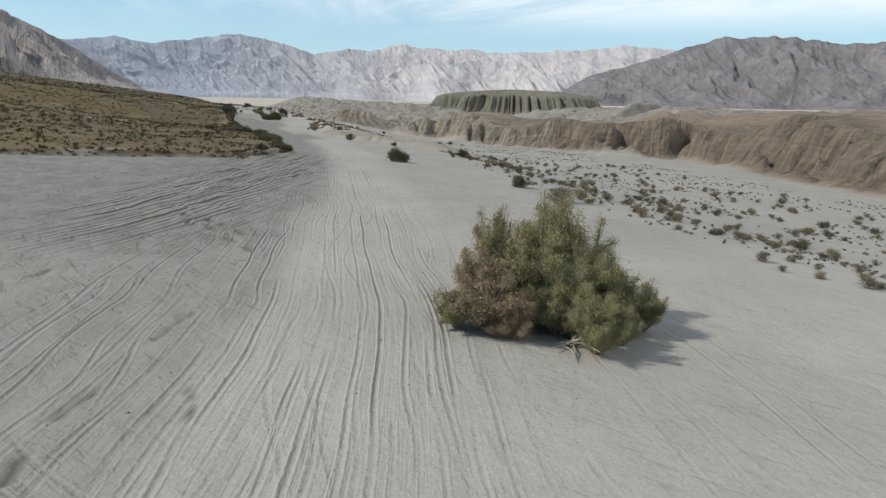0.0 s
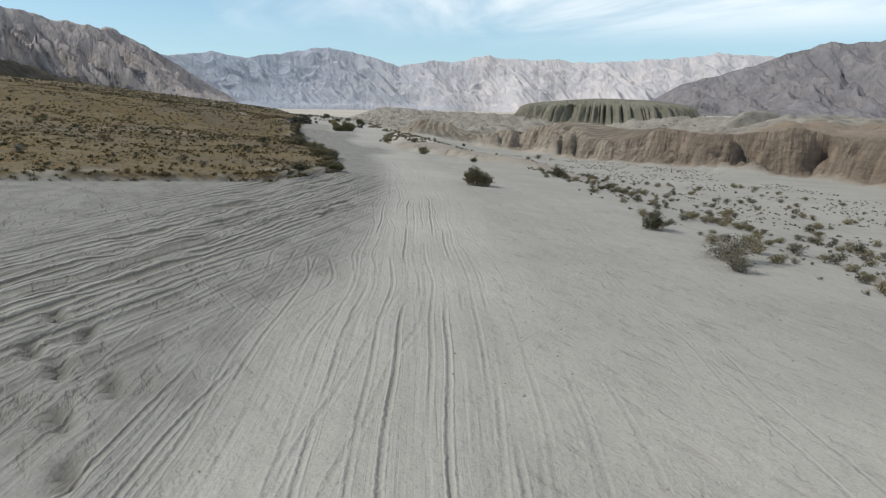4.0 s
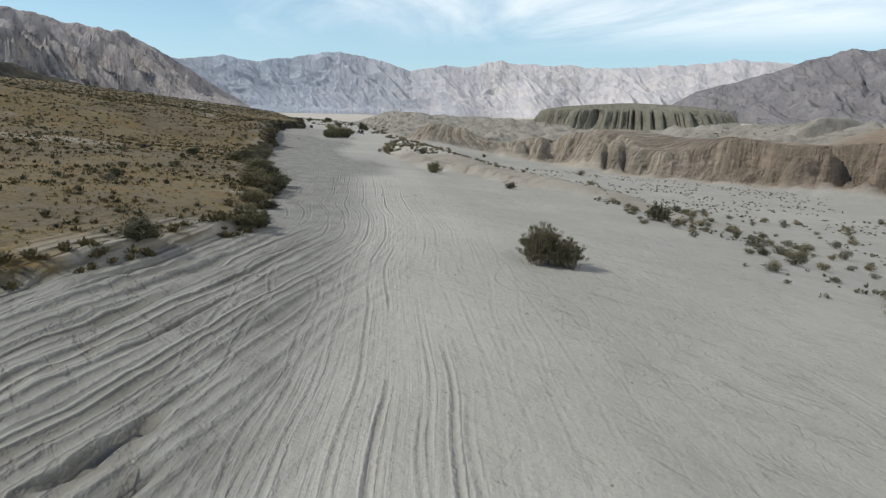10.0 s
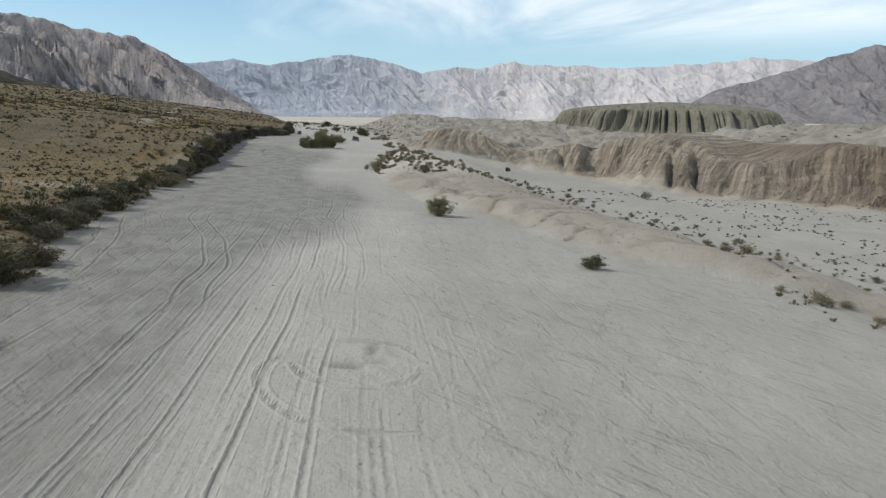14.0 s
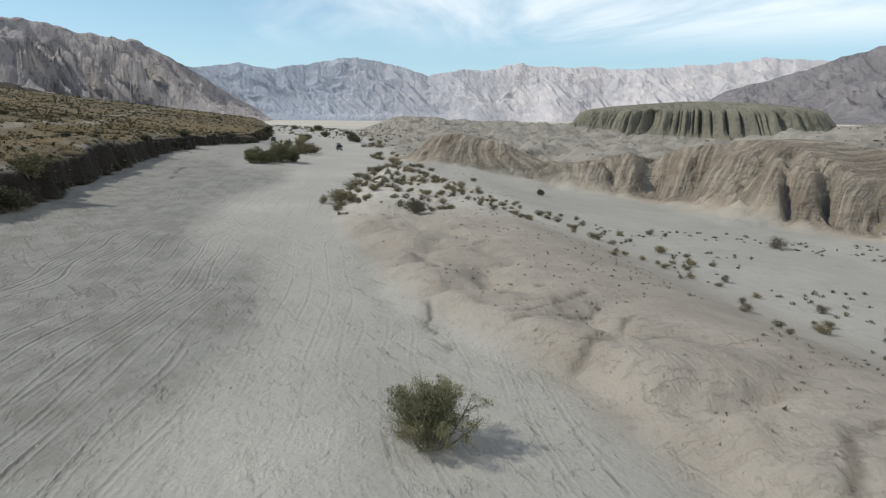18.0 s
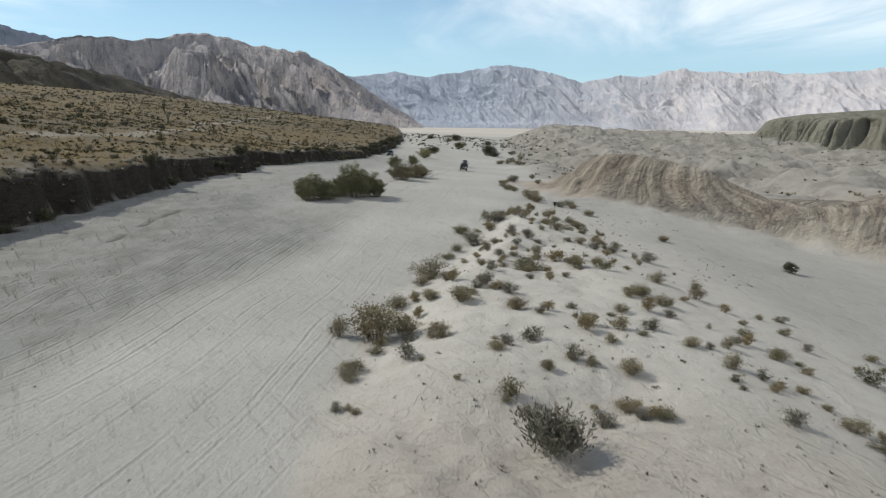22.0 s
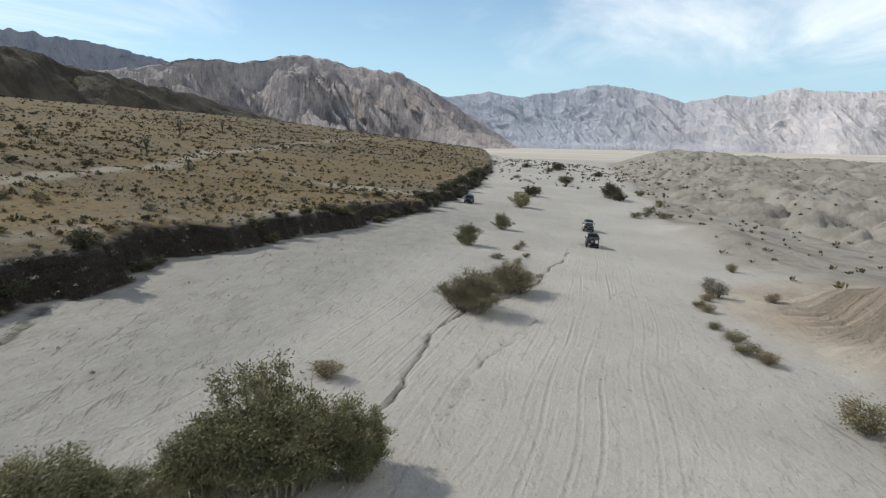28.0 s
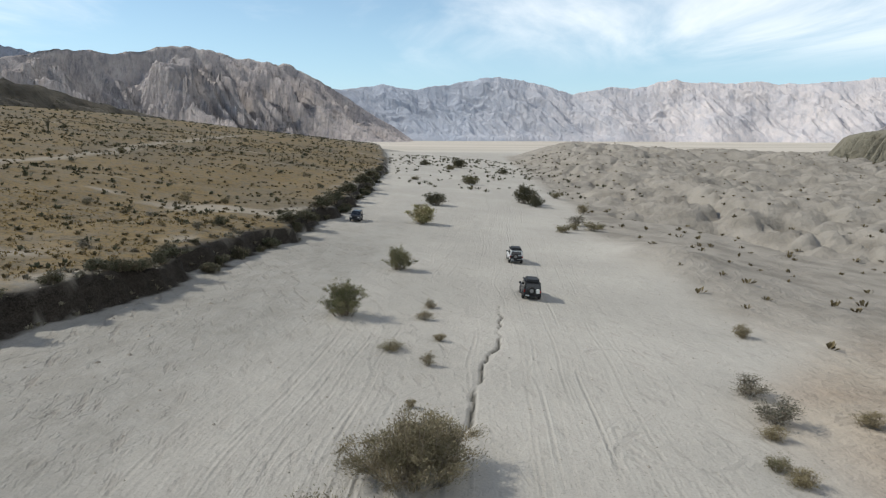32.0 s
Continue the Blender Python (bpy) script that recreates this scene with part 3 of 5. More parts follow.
    grass = n.mix(n.math("MULTIPLY", n.ramp(g3, 0.50, 0.62), 0.7), grass, (0.040, 0.034, 0.018))
    g4 = n.noise(0.85, 6, None, 0.7, (0.7, 1.3, 1))
    grass = n.mix(n.math("MULTIPLY", n.ramp(g4, 0.52, 0.62), 0.6), grass, (0.047, 0.034, 0.015))
    grass = n.mix(n.math("MULTIPLY", n.ramp(n.noise(0.16, 5, None, 0.6, (0.6, 1.5, 1)), 0.54, 0.64), 0.45), grass, (0.140, 0.104, 0.056))
    grass = n.mix(n.math("MULTIPLY", speck, 0.40), grass, (0.030, 0.026, 0.015))
    bare = n.math("MAXIMUM", n.ramp(n.noise(0.045, 3, None, 0.5, (0.8, 1.6, 1)), 0.64, 0.74), n.attr("trail"))
    grass = n.mix(n.math("MULTIPLY", bare, 0.8), grass, (0.262, 0.228, 0.178))
    col = n.mix(n.attr("bench"), col, grass)
    # bank face: its shade put into the soil's colour, near black
    scarp_shade = n.mix(n.ramp(n.noise(0.8, 5, None, 0.6, (1, 1, 3)), 0.4, 0.65), (0.020, 0.016, 0.013), (0.010, 0.008, 0.006))
    col = n.mix(n.attr("scarp_shade"), col, scarp_shade)
    # badlands: beds of buff, brown and grey-green clay
    wavy = n.math("MULTIPLY_ADD", n.noise(0.03, 3), 9.0, n.attr("level"))
    beds = n.t.nodes.new("ShaderNodeCombineXYZ")
    n.put(beds.inputs[2], wavy)
    bed = n.noise(0.55, 4, beds.outputs[0])
    clay = n.mix(n.ramp(bed, 0.36, 0.62), (0.392, 0.338, 0.268), (0.332, 0.279, 0.217))
    clay = n.mix(n.ramp(n.noise(0.11, 5), 0.42, 0.72), clay, (0.298, 0.240, 0.182))
    clay = n.mix(n.attr("red"), clay, n.mix(n.ramp(bed, 0.4, 0.6), (0.240, 0.182, 0.132), (0.188, 0.142, 0.104)))
    grey = n.mix(n.ramp(n.noise(0.16, 6), 0.4, 0.68), (0.288, 0.262, 0.222), (0.182, 0.164, 0.136))
    clay = n.mix(n.attr("grey"), clay, grey)
    col = n.mix(n.attr("clay"), col, clay)
    col = n.mix(n.attr("playa"), col, n.mix(n.ramp(n.noise(0.004, 4, None, 0.5, (0.3, 1, 1)), 0.4, 0.62), (0.520, 0.468, 0.396), (0.420, 0.376, 0.312)))
    dark = n.mix(n.ramp(n.noise(0.07, 6), 0.38, 0.62), (0.042, 0.038, 0.031), (0.098, 0.086, 0.066))
    col = n.mix(n.attr("dark"), col, dark)
    col = n.mix(n.math("MULTIPLY", n.ramp(fine, 0.35, 0.7), 0.16), col, (0.152, 0.136, 0.108))
    # shade of the rills put into the clay's colour
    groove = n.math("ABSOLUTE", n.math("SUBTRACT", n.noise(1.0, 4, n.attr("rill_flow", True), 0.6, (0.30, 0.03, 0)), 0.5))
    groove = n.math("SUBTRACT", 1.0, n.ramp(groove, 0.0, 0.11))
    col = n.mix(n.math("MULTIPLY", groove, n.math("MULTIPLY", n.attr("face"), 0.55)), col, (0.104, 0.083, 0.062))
    # relief
    near_sand = n.math("SUBTRACT", 1.0, n.attr("clay"))
    h = n.math("MULTIPLY", n.math("ADD", n.math("MULTIPLY", streak, 0.3), n.math("MULTIPLY", n.ramp(streak2, 0.45, 0.75), -0.14)), lane)
    h = n.math("ADD", h, n.math("MULTIPLY", n.noise(1.5, 6, None, 0.62), 0.75))
    h = n.math("ADD", h, n.math("MULTIPLY", fine, 0.10))
    h = n.math("SUBTRACT", h, n.math("MULTIPLY", lines, 0.42))
    h = n.math("ADD", h, n.math("MULTIPLY", lips, 0.22))
    h = n.math("ADD", h, n.math("MULTIPLY", n.math("MULTIPLY", n.ramp(edge_n, 0.515, 0.545), scuff_m), 0.25))
    h = n.math("SUBTRACT", h, n.math("MULTIPLY", clod, 0.45))
    h = n.math("SUBTRACT", h, n.math("MULTIPLY", n.math("MULTIPLY", n.math("MAXIMUM", dash, vein), n.attr("mound")), 0.14))
    down = n.attr("rill_flow", True)
    rill_a = n.math("ABSOLUTE", n.math("SUBTRACT", n.noise(1.0, 3, down, 0.55, (0.16, 0.020, 0)), 0.5))
    rill_b = n.math("ABSOLUTE", n.math("SUBTRACT", n.noise(1.0, 4, down, 0.6, (0.55, 0.05, 0)), 0.5))
    rough_c = n.noise(0.35, 6, None, 0.65)
    rill = n.math("ADD", n.math("ADD", n.math("MULTIPLY", rill_a, 9.0), n.math("MULTIPLY", rill_b, 2.6)), n.math("MULTIPLY_ADD", bed, 2.0, n.math("MULTIPLY", rough_c, 2.4)))
    crust = n.math("MAXIMUM", n.attr("clay"), n.attr("dark"))
    rill = n.math("ADD", n.math("MULTIPLY", rill, n.math("MAXIMUM", n.attr("face"), n.attr("dark"))), n.math("MULTIPLY", rough_c, 2.2))
    h = n.math("MULTIPLY_ADD", h, n.math("MULTIPLY", near_sand, 0.36), n.math("MULTIPLY", rill, crust))
    return n.done(col, n.bump(h, 0.9, 0.55))


def rock_material(name, light, mid_c, dark, scale=0.006, bump=12.0):
    n = Nodes(name, 0.95, 0.1)
    a = n.noise(scale, 6, None, 0.6)
    fall = (1.0, 0.40, 0.33)
    b = n.noise(scale * 6, 6, None, 0.65, fall)
    c = n.mix(n.ramp(a, 0.36, 0.62), light, mid_c)
    c = n.mix(n.math("MULTIPLY", n.ramp(b, 0.46, 0.68), 0.7), c, dark)
    c = n.mix(n.math("MULTIPLY", n.ramp(n.noise(scale * 22, 5, None, 0.6, fall), 0.56, 0.72), 0.5), c, light)
    spur = n.math("ABSOLUTE", n.math("SUBTRACT", n.noise(scale * 3.2, 5, None, 0.6, fall), 0.5))
    h = n.math("MULTIPLY_ADD", spur, -4.0, n.noise(scale * 9, 7, None, 0.66))
    return n.done(c, n.bump(h, 0.9, bump))


def hazed_far_rock_material():
    # distance haze put into the rock colour: pale, and bluer towards the west
    mat = rock_material("hazed_far_rock", (0.610, 0.550, 0.525), (0.515, 0.478, 0.476), (0.400, 0.392, 0.415), 0.006, 7.0)
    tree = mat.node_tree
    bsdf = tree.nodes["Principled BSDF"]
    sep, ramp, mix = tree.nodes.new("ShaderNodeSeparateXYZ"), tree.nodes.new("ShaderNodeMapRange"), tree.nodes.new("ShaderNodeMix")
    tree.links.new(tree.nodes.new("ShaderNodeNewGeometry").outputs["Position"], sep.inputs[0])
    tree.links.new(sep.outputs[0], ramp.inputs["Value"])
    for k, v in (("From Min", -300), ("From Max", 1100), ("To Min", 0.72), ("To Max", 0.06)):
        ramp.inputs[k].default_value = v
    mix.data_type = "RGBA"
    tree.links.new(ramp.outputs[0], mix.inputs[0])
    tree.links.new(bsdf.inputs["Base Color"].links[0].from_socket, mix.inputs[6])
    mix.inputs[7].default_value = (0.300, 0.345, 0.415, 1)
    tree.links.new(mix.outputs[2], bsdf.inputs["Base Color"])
    return mat


def leaf_material(name, young, old, dead):
    n = Nodes(name, 0.7, 0.2)
    r = n.random(True)
    o = n.random()
    c = n.mix(r, young, old)
    c = n.mix(n.math("MULTIPLY", n.ramp(n.noise(0.9, 2), 0.45, 0.7), 0.7), c, dead)
    c = n.mix(n.math("MULTIPLY", o, 0.35), c, dead)
    return n.done(c)


GROUND = ground_material()
HAZED_FAR_ROCK = hazed_far_rock_material()
WEST_ROCK = rock_material("west_rock", (0.430, 0.384, 0.362), (0.318, 0.288, 0.280), (0.184, 0.175, 0.187), 0.008)
EAST_ROCK = rock_material("east_rock", (0.271, 0.248, 0.242), (0.205, 0.190, 0.193), (0.139, 0.133, 0.143), 0.007)
# blue distance haze put into this ridge's colours
HAZED_PALE_ROCK = rock_material("hazed_pale_rock", (0.287, 0.303, 0.344), (0.246, 0.262, 0.312), (0.205, 0.221, 0.262), 0.006)
MESA_CLAY = rock_material("mesa_clay", (0.224, 0.206, 0.158), (0.180, 0.166, 0.126), (0.124, 0.112, 0.085), 0.03, 2.0)
LEAF_GREEN = leaf_material("willow_leaf", (0.335, 0.311, 0.150), (0.171, 0.168, 0.078), (0.335, 0.269, 0.162))
LEAF_BROWN = leaf_material("brown_leaf", (0.313, 0.237, 0.140), (0.192, 0.140, 0.085), (0.345, 0.268, 0.173))
LEAF_DARK = leaf_material("creosote_leaf", (0.074, 0.078, 0.041), (0.038, 0.041, 0.023), (0.113, 0.093, 0.057))
LEAF_OLIVE = leaf_material("olive_leaf", (0.155, 0.140, 0.067), (0.083, 0.080, 0.042), (0.189, 0.151, 0.087))
LEAF_WISPY = leaf_material("wispy_leaf", (0.182, 0.179, 0.088), (0.083, 0.084, 0.045), (0.275, 0.245, 0.140))
LEAF_SAGE = leaf_material("sage_leaf", (0.210, 0.181, 0.103), (0.103, 0.092, 0.053), (0.257, 0.210, 0.137))
LEAF_STRAW = leaf_material("straw_leaf", (0.240, 0.196, 0.104), (0.140, 0.116, 0.062), (0.220, 0.180, 0.112))
LEAF_BROOM = leaf_material("broom_leaf", (0.132, 0.121, 0.053), (0.066, 0.062, 0.032), (0.160, 0.128, 0.085))
LEAF_GREY = leaf_material("grey_leaf", (0.166, 0.153, 0.113), (0.095, 0.088, 0.066), (0.188, 0.161, 0.116))
LEAF_TAN = leaf_material("tan_leaf", (0.275, 0.217, 0.107), (0.193, 0.148, 0.074), (0.246, 0.193, 0.123))
LEAF_BENCH = leaf_material("bench_leaf", (0.130, 0.102, 0.048), (0.066, 0.055, 0.028), (0.160, 0.124, 0.070))
LEAF_DRY = leaf_material("dry_grass_leaf", (0.186, 0.122, 0.028), (0.092, 0.066, 0.020), (0.180, 0.134, 0.060))
TWIG = plain("grey_twig", (0.20, 0.165, 0.125), 0.9, 0, 0.1, 0.3, 8)
BLEACHED = plain("bleached_wood", (0.42, 0.37, 0.30), 0.9, 0, 0.1, 0.2, 8)
STONE = plain("desert_stone", (0.26, 0.23, 0.19), 0.95, 0, 0.1, 0.3, 2)

# ---- mountains round the valley ----
def range_mesh(name, crest, radius, depth, seed, base=-14.0, gully=0.42, steps=110, fine=0.085, shear=0.6):
    """Mountain face: crest is (azimuth, elevation) in degrees from the middle of the path; ridges run down to its foot."""
    az, el = np.array(crest, float).T
    a = np.arange(az[0], az[-1] + fine / 2, fine)
    e = np.interp(a, az, el)
    top = 10 + np.tan(np.radians(e)) * radius
    top = top + top * 0.035 * fbm(a * 1.4, a * 0, seed, 4)
    rows_n = steps
    t = np.linspace(0, 1, rows_n)
    aa, tt = np.meshgrid(a, t)
    high = np.interp(aa, a, top)
    # from the foot (t = 0) to the crest (t = 1); branching spurs between gullies
    across, up = np.radians(aa) * radius, tt * max(depth, 850)
    warp = 90 * fbm(across / 420, up / 420, seed + 1, 3)
    sx, sy = across + warp + shear * up, 0.42 * up + 0.8 * warp
    spurs, weight, total, amp = 0.0, 1.0, 0.0, 1.0
    for k in range(5):
        turn, size = 0.5 + 1.1 * k, 250 / 2 ** k
        qx, qy = sx * math.cos(turn * (k > 1)) - sy * math.sin(turn * (k > 1)), sx * math.sin(turn * (k > 1)) + sy * math.cos(turn * (k > 1))
        sig = (1 - np.abs(2 * vnoise(qx / size, qy / size * (0.55 if k < 2 else 0.85), seed + 7 * k) - 1)) ** 1.6
        spurs = spurs + amp * weight * sig
        total += amp
        weight, amp = np.clip(1.5 * sig, 0.15, 1), amp * 0.66
    spurs = spurs / total
    body = 1 - (1 - tt) ** 1.25
    hold = (1 - tt ** 5) * step(0.0, 0.25, tt)
    z = base + (high - base) * (body - gully * hold * np.clip(0.80 - spurs, 0, 1) * (0.35 + 0.9 * body))
    r = radius - depth * (1 - tt) * (0.85 + 0.3 * vnoise(aa * 0.3, tt * 0, seed + 5)) - depth * 0.08 * hold * (spurs - 0.4)
    x = 25 + r * np.sin(np.radians(aa))
    y = 180 + r * np.cos(np.radians(aa))
    n, m = aa.shape
    # a back slope closes it
    xb = 25 + (r[-1] + 60) * np.sin(np.radians(a)); yb = 180 + (r[-1] + 60) * np.cos(np.radians(a))
    x, y, z = np.vstack([x, xb]), np.vstack([y, yb]), np.vstack([z, np.full(m, base)])
    n += 1
    co = np.stack([x, y, z], -1).reshape(-1, 3)
    idx = np.arange(n * m).reshape(n, m)
    quads = np.stack([idx[:-1, :-1], idx[:-1, 1:], idx[1:, 1:], idx[1:, :-1]], -1).reshape(-1, 4)
    me = bpy.data.meshes.new(name)
    me.from_pydata(co.tolist(), [], quads.tolist())
    me.polygons.foreach_set("use_smooth", np.ones(len(quads), bool))
    return me


FAR_CREST = [(-60, 3.6), (-30, 3.6), (-16, 3.6), (-13, 3.6), (-9.6, 4.0), (-7, 3.7), (-4.1, 4.1), (-0.2, 4.75), (2.1, 4.3), (5.7, 3.3), (9.4, 3.85), (10.5, 3.65),
             (13.1, 4.27), (15.8, 3.75), (18.9, 3.87), (21.5, 3.55), (25.2, 3.66), (28.6, 3.86), (31.8, 4.2), (34.6, 3.97), (38, 3.8), (60, 3.6)]
EAST_CREST = [(25.8, -0.3), (27.5, 0.9), (29.5, 2.1), (31.6, 2.66), (35.5, 3.79), (38.0, 4.7), (40.3, 5.23), (42.1, 5.1), (43.3, 5.2), (46.2, 4.87), (48, 4.56), (52, 4.6),
              (60, 4.2), (75, 4.4), (100, 3.8)]
WEST_CREST = [(-62, 3.2), (-50, 4.0), (-42, 4.6), (-36.6, 5.3), (-33.3, 6.15), (-31.6, 6.1), (-29.6, 6.0), (-25.6, 6.65), (-23, 6.55), (-21.2, 6.1), (-19.6, 5.95), (-16.8, 5.55),
              (-14.5, 4.4), (-11.5, 2.45), (-8.8, 0.9), (-7.2, -0.2)]
PALE_CREST = [(-90, 6.0), (-60, 7.6), (-44.7, 7.2), (-42.7, 7.0), (-39.2, 6.76), (-36.6, 6.13), (-34.6, 5.7), (-31, 4.5)]
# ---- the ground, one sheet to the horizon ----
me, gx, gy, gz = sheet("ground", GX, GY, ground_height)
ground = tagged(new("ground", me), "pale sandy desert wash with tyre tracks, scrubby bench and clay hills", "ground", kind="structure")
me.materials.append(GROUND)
flow = np.stack([gx - track_x(gy) + 0.5 * fbm(gx / 14, gy / 30, 61, 2), gy, np.zeros_like(gx)], -1)
at = me.attributes.new("flow", "FLOAT_VECTOR", "POINT")
at.data.foreach_set("vector", flow.astype(np.float32).ravel())
bench_d = bank_depth(gx, gy) + bank_wander(gx, gy)
bench = step(0.1, 0.9 + 1.0 * step(230, 270, gy), bench_d + 0.8 * step(230, 270, gy) * fbm(gx / 2, gy / 2, 71, 3)) * step(60, 100, gy)
mask_attribute(me, "bench", bench * (1 - step(700, 1100, gy)) * (0.9 - 0.55 * step(0.0, 0.5, fbm(gx / 5, gy / 5, 72)) * (1 - step(1, 7, bench_d))))
# band along the bank face that gets the shade colour
mask_attribute(me, "scarp_shade", step(-0.9, -0.2, bench_d) * (1 - step(0.9, 1.9, bench_d)) * (0.15 * step(95, 125, gy) + 0.85 * step(235, 262, gy)) * (1 - step(560, 700, gy)))
lane_u = flow[..., 0]
mask_attribute(me, "lane", np.clip(np.exp(-(lane_u / 5.5) ** 2) * (0.45 + 0.75 * vnoise(lane_u / 3.5, gy / 45, 74)) * (1.1 - 0.75 * step(140, 230, gy)) + 0.5 * step(0.45, 0.8, vnoise(lane_u / 5, gy / 60, 75)) * np.exp(-((lane_u + 10) / 8) ** 2), 0, 1)
               * (1 - bench) * (1 - step(640, 800, gy)))
on_mound = step(170, 190, gy) * (1 - step(344, 352, gy)) * step(-0.5, 2.5, gx - mound_w(gy)) * step(-8, 4, mound_e(gy) - gx)
mask_attribute(me, "mound", on_mound * (1 - 0.75 * step(268, 290, gy)))
cliff_d = gx - cliff_x(gy)
ne_edge = np.interp(gy, [350, 392, 406, 435, 461, 500, 611, 900], [40, 37, 38, 35, 33, 33, 28, 20])
clay = np.maximum(step(-9, 0, cliff_d + 3 * fbm(gx / 9, gy / 9, 78)) * (1 - step(400, 440, gy)), 0.92 * step(385, 420, gy) * step(1, 9, gx - ne_edge + 3 * fbm(gx / 12, gy / 12, 41)))
mask_attribute(me, "clay", clay * (1 - step(850, 1100, gy)) * (1 - step(1300, 2000, gx)))
mask_attribute(me, "red", 0.85 * step(110, 150, gx) * (1 - step(300, 345, gy)))
mask_attribute(me, "grey", np.maximum(step(385, 420, gy), step(25, 80, cliff_d) * step(300, 330, gy)) * 0.9)
churn_a = (1 - step(-8, -2.5, lane_u + 3 * fbm(gx / 9, gy / 22, 76))) * (1 - bench) * (1 - step(430, 520, gy)) * (1 - 0.8 * step(305, 345, gy)) + 0.30 * step(7, 12, lane_u) * (1 - step(330, 380, gy)) * (1 - bench)
churn_a = churn_a + 0.9 * np.exp(-((gx - 22.5) / 4) ** 2 - ((gy - 234) / 11) ** 2) + 0.5 * np.exp(-((gx - 15) / 4) ** 2 - ((gy - 215) / 16) ** 2)
churn_a = churn_a + 0.5 * step(240, 280, gy) * (1 - step(420, 470, gy)) * (1 - step(-20, -13, lane_u + 3 * fbm(gx / 9, gy / 22, 76))) * (1 - bench)
churn_a = churn_a + 0.8 * step(60, 90, gy) * (1 - step(240, 280, gy)) * (1 - step(-4 + 5 * step(185, 205, gy), 1 + 5 * step(185, 205, gy), lane_u)) * (1 - bench)
churn_a = churn_a + 1.2 * step(40, 80, gy) * (1 - step(124, 146, gy)) * np.exp(-((lane_u + 11 + 0.10 * (135 - gy)) / 8) ** 2) * (1 - bench) - 0.35 * (1 - step(40, 70, gy))
trail_d = np.abs(gx - np.interp(gy, [300, 370, 410, 450, 520, 640], [-28, -35, -44, -58, -72, -95]) + 2.5 * fbm(gx / 16, gy / 16, 79, 2))
mask_attribute(me, "trail", (1 - step(0.9, 2.6, trail_d)) * step(300, 330, gy) * (1 - step(600, 680, gy)) + np.exp(-((gx + 36) / 11) ** 4 - ((gy - 208 - 0.5 * (gx + 36)) / 9) ** 4))
mask_attribute(me, "dune", on_mound * step(262, 288, gy))
run_u, run_v = cliff_run(gx, gy)
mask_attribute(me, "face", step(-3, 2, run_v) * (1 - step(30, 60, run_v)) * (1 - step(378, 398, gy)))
r_along = (gx + 260) * -0.303 + (gy - 850) * -0.953
r_across = (gx + 260) * -0.953 + (gy - 850) * 0.303 + 24 * (ridged(r_along / 30, gx / 160, 21) - 0.5)
west = gx < -60
rill_u = np.where(west, 1.6 * r_along, run_u + 1.5 * fbm(gx / 9, gy / 9, 77))
rill_v = np.where(west, r_across, run_v)
at = me.attributes.new("rill_flow", "FLOAT_VECTOR", "POINT")
at.data.foreach_set("vector", np.stack([rill_u, rill_v, gz], -1).astype(np.float32).ravel())
mask_attribute(me, "churn", np.clip(churn_a, 0, 1))
fan_u = fan_line(gx, gy)
at = me.attributes.new("fan_flow", "FLOAT_VECTOR", "POINT")
at.data.foreach_set("vector", np.stack([fan_u, gy, np.zeros_like(gx)], -1).astype(np.float32).ravel())
fan_m = step(40, 80, gy) * (1 - step(124, 146, gy)) * np.exp(-((lane_u + 10 + 0.10 * (135 - gy)) / 7.5) ** 2)
mask_attribute(me, "fan", fan_m)
at = me.attributes.new("old_flow", "FLOAT_VECTOR", "POINT")
at.data.foreach_set("vector", np.stack([gx - 0.6 * track_x(gy) + 3.0 * np.sin(gy / 36 + 0.6) + 1.2 * np.sin(gy / 15), gy, np.zeros_like(gx)], -1).astype(np.float32).ravel())
at = me.attributes.new("cross_flow", "FLOAT_VECTOR", "POINT")
at.data.foreach_set("vector", np.stack([gx - 0.38 * gy + 6 * np.sin(gy / 29 + 1.0), gy, np.zeros_like(gx)], -1).astype(np.float32).ravel())
rings = np.full(gx.shape, 5.0)
for cx, cy, r in ((30.2, 379.5, 2.9), (29.6, 391.5, 2.3), (31.4, 376.5, 4.6), (23.8, 169.0, 2.8), (24.4, 167.0, 4.4)):
    around = np.abs(np.hypot(gx - cx, gy - cy) - r) + 3 * (vnoise(gx / 3.5, gy / 3.5, 59) < 0.45) + 0.12 * fbm(gx / 0.9, gy / 0.9, 60, 2)
    rings = np.minimum(rings, around)
mask_attribute(me, "rings", rings)
off_road = np.maximum(np.maximum(bench, step(170, 190, gy) * (1 - step(344, 352, gy)) * step(-0.5, 2.0, gx - mound_w(gy))), np.clip(clay, 0, 1))
mask_attribute(me, "driven", (1 - off_road) * (1 + 0.4 * (1 - step(45, 85, gy)) - 0.4 * step(270, 330, gy)) * (0.35 + 0.65 * np.exp(-((lane_u + 4) / 13) ** 4)) * (1 - step(600, 760, gy)))
at = me.attributes.new("swerve_flow", "FLOAT_VECTOR", "POINT")
at.data.foreach_set("vector", np.stack([gx + 0.55 * gy + 7 * np.sin(gy / 23), gy, np.zeros_like(gx)], -1).astype(np.float32).ravel())
# mask for the shade colour, stronger where the hollows are deeper
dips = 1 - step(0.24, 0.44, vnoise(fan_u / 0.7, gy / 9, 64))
mask_attribute(me, "rut_shade", np.clip(np.maximum(np.maximum(fan_m * 0.6 * dips, np.clip(-holes_cut(gx, gy) / 0.25, 0, 0.7)), np.clip((-runnels(gx, gy) - 0.03) / 0.09, 0, 1)), 0, 1))
mask_attribute(me, "playa", step(1100, 1700, gy))
mask_attribute(me, "level", gz + 1.5 * fbm(gx / 30, gy / 30, 73))
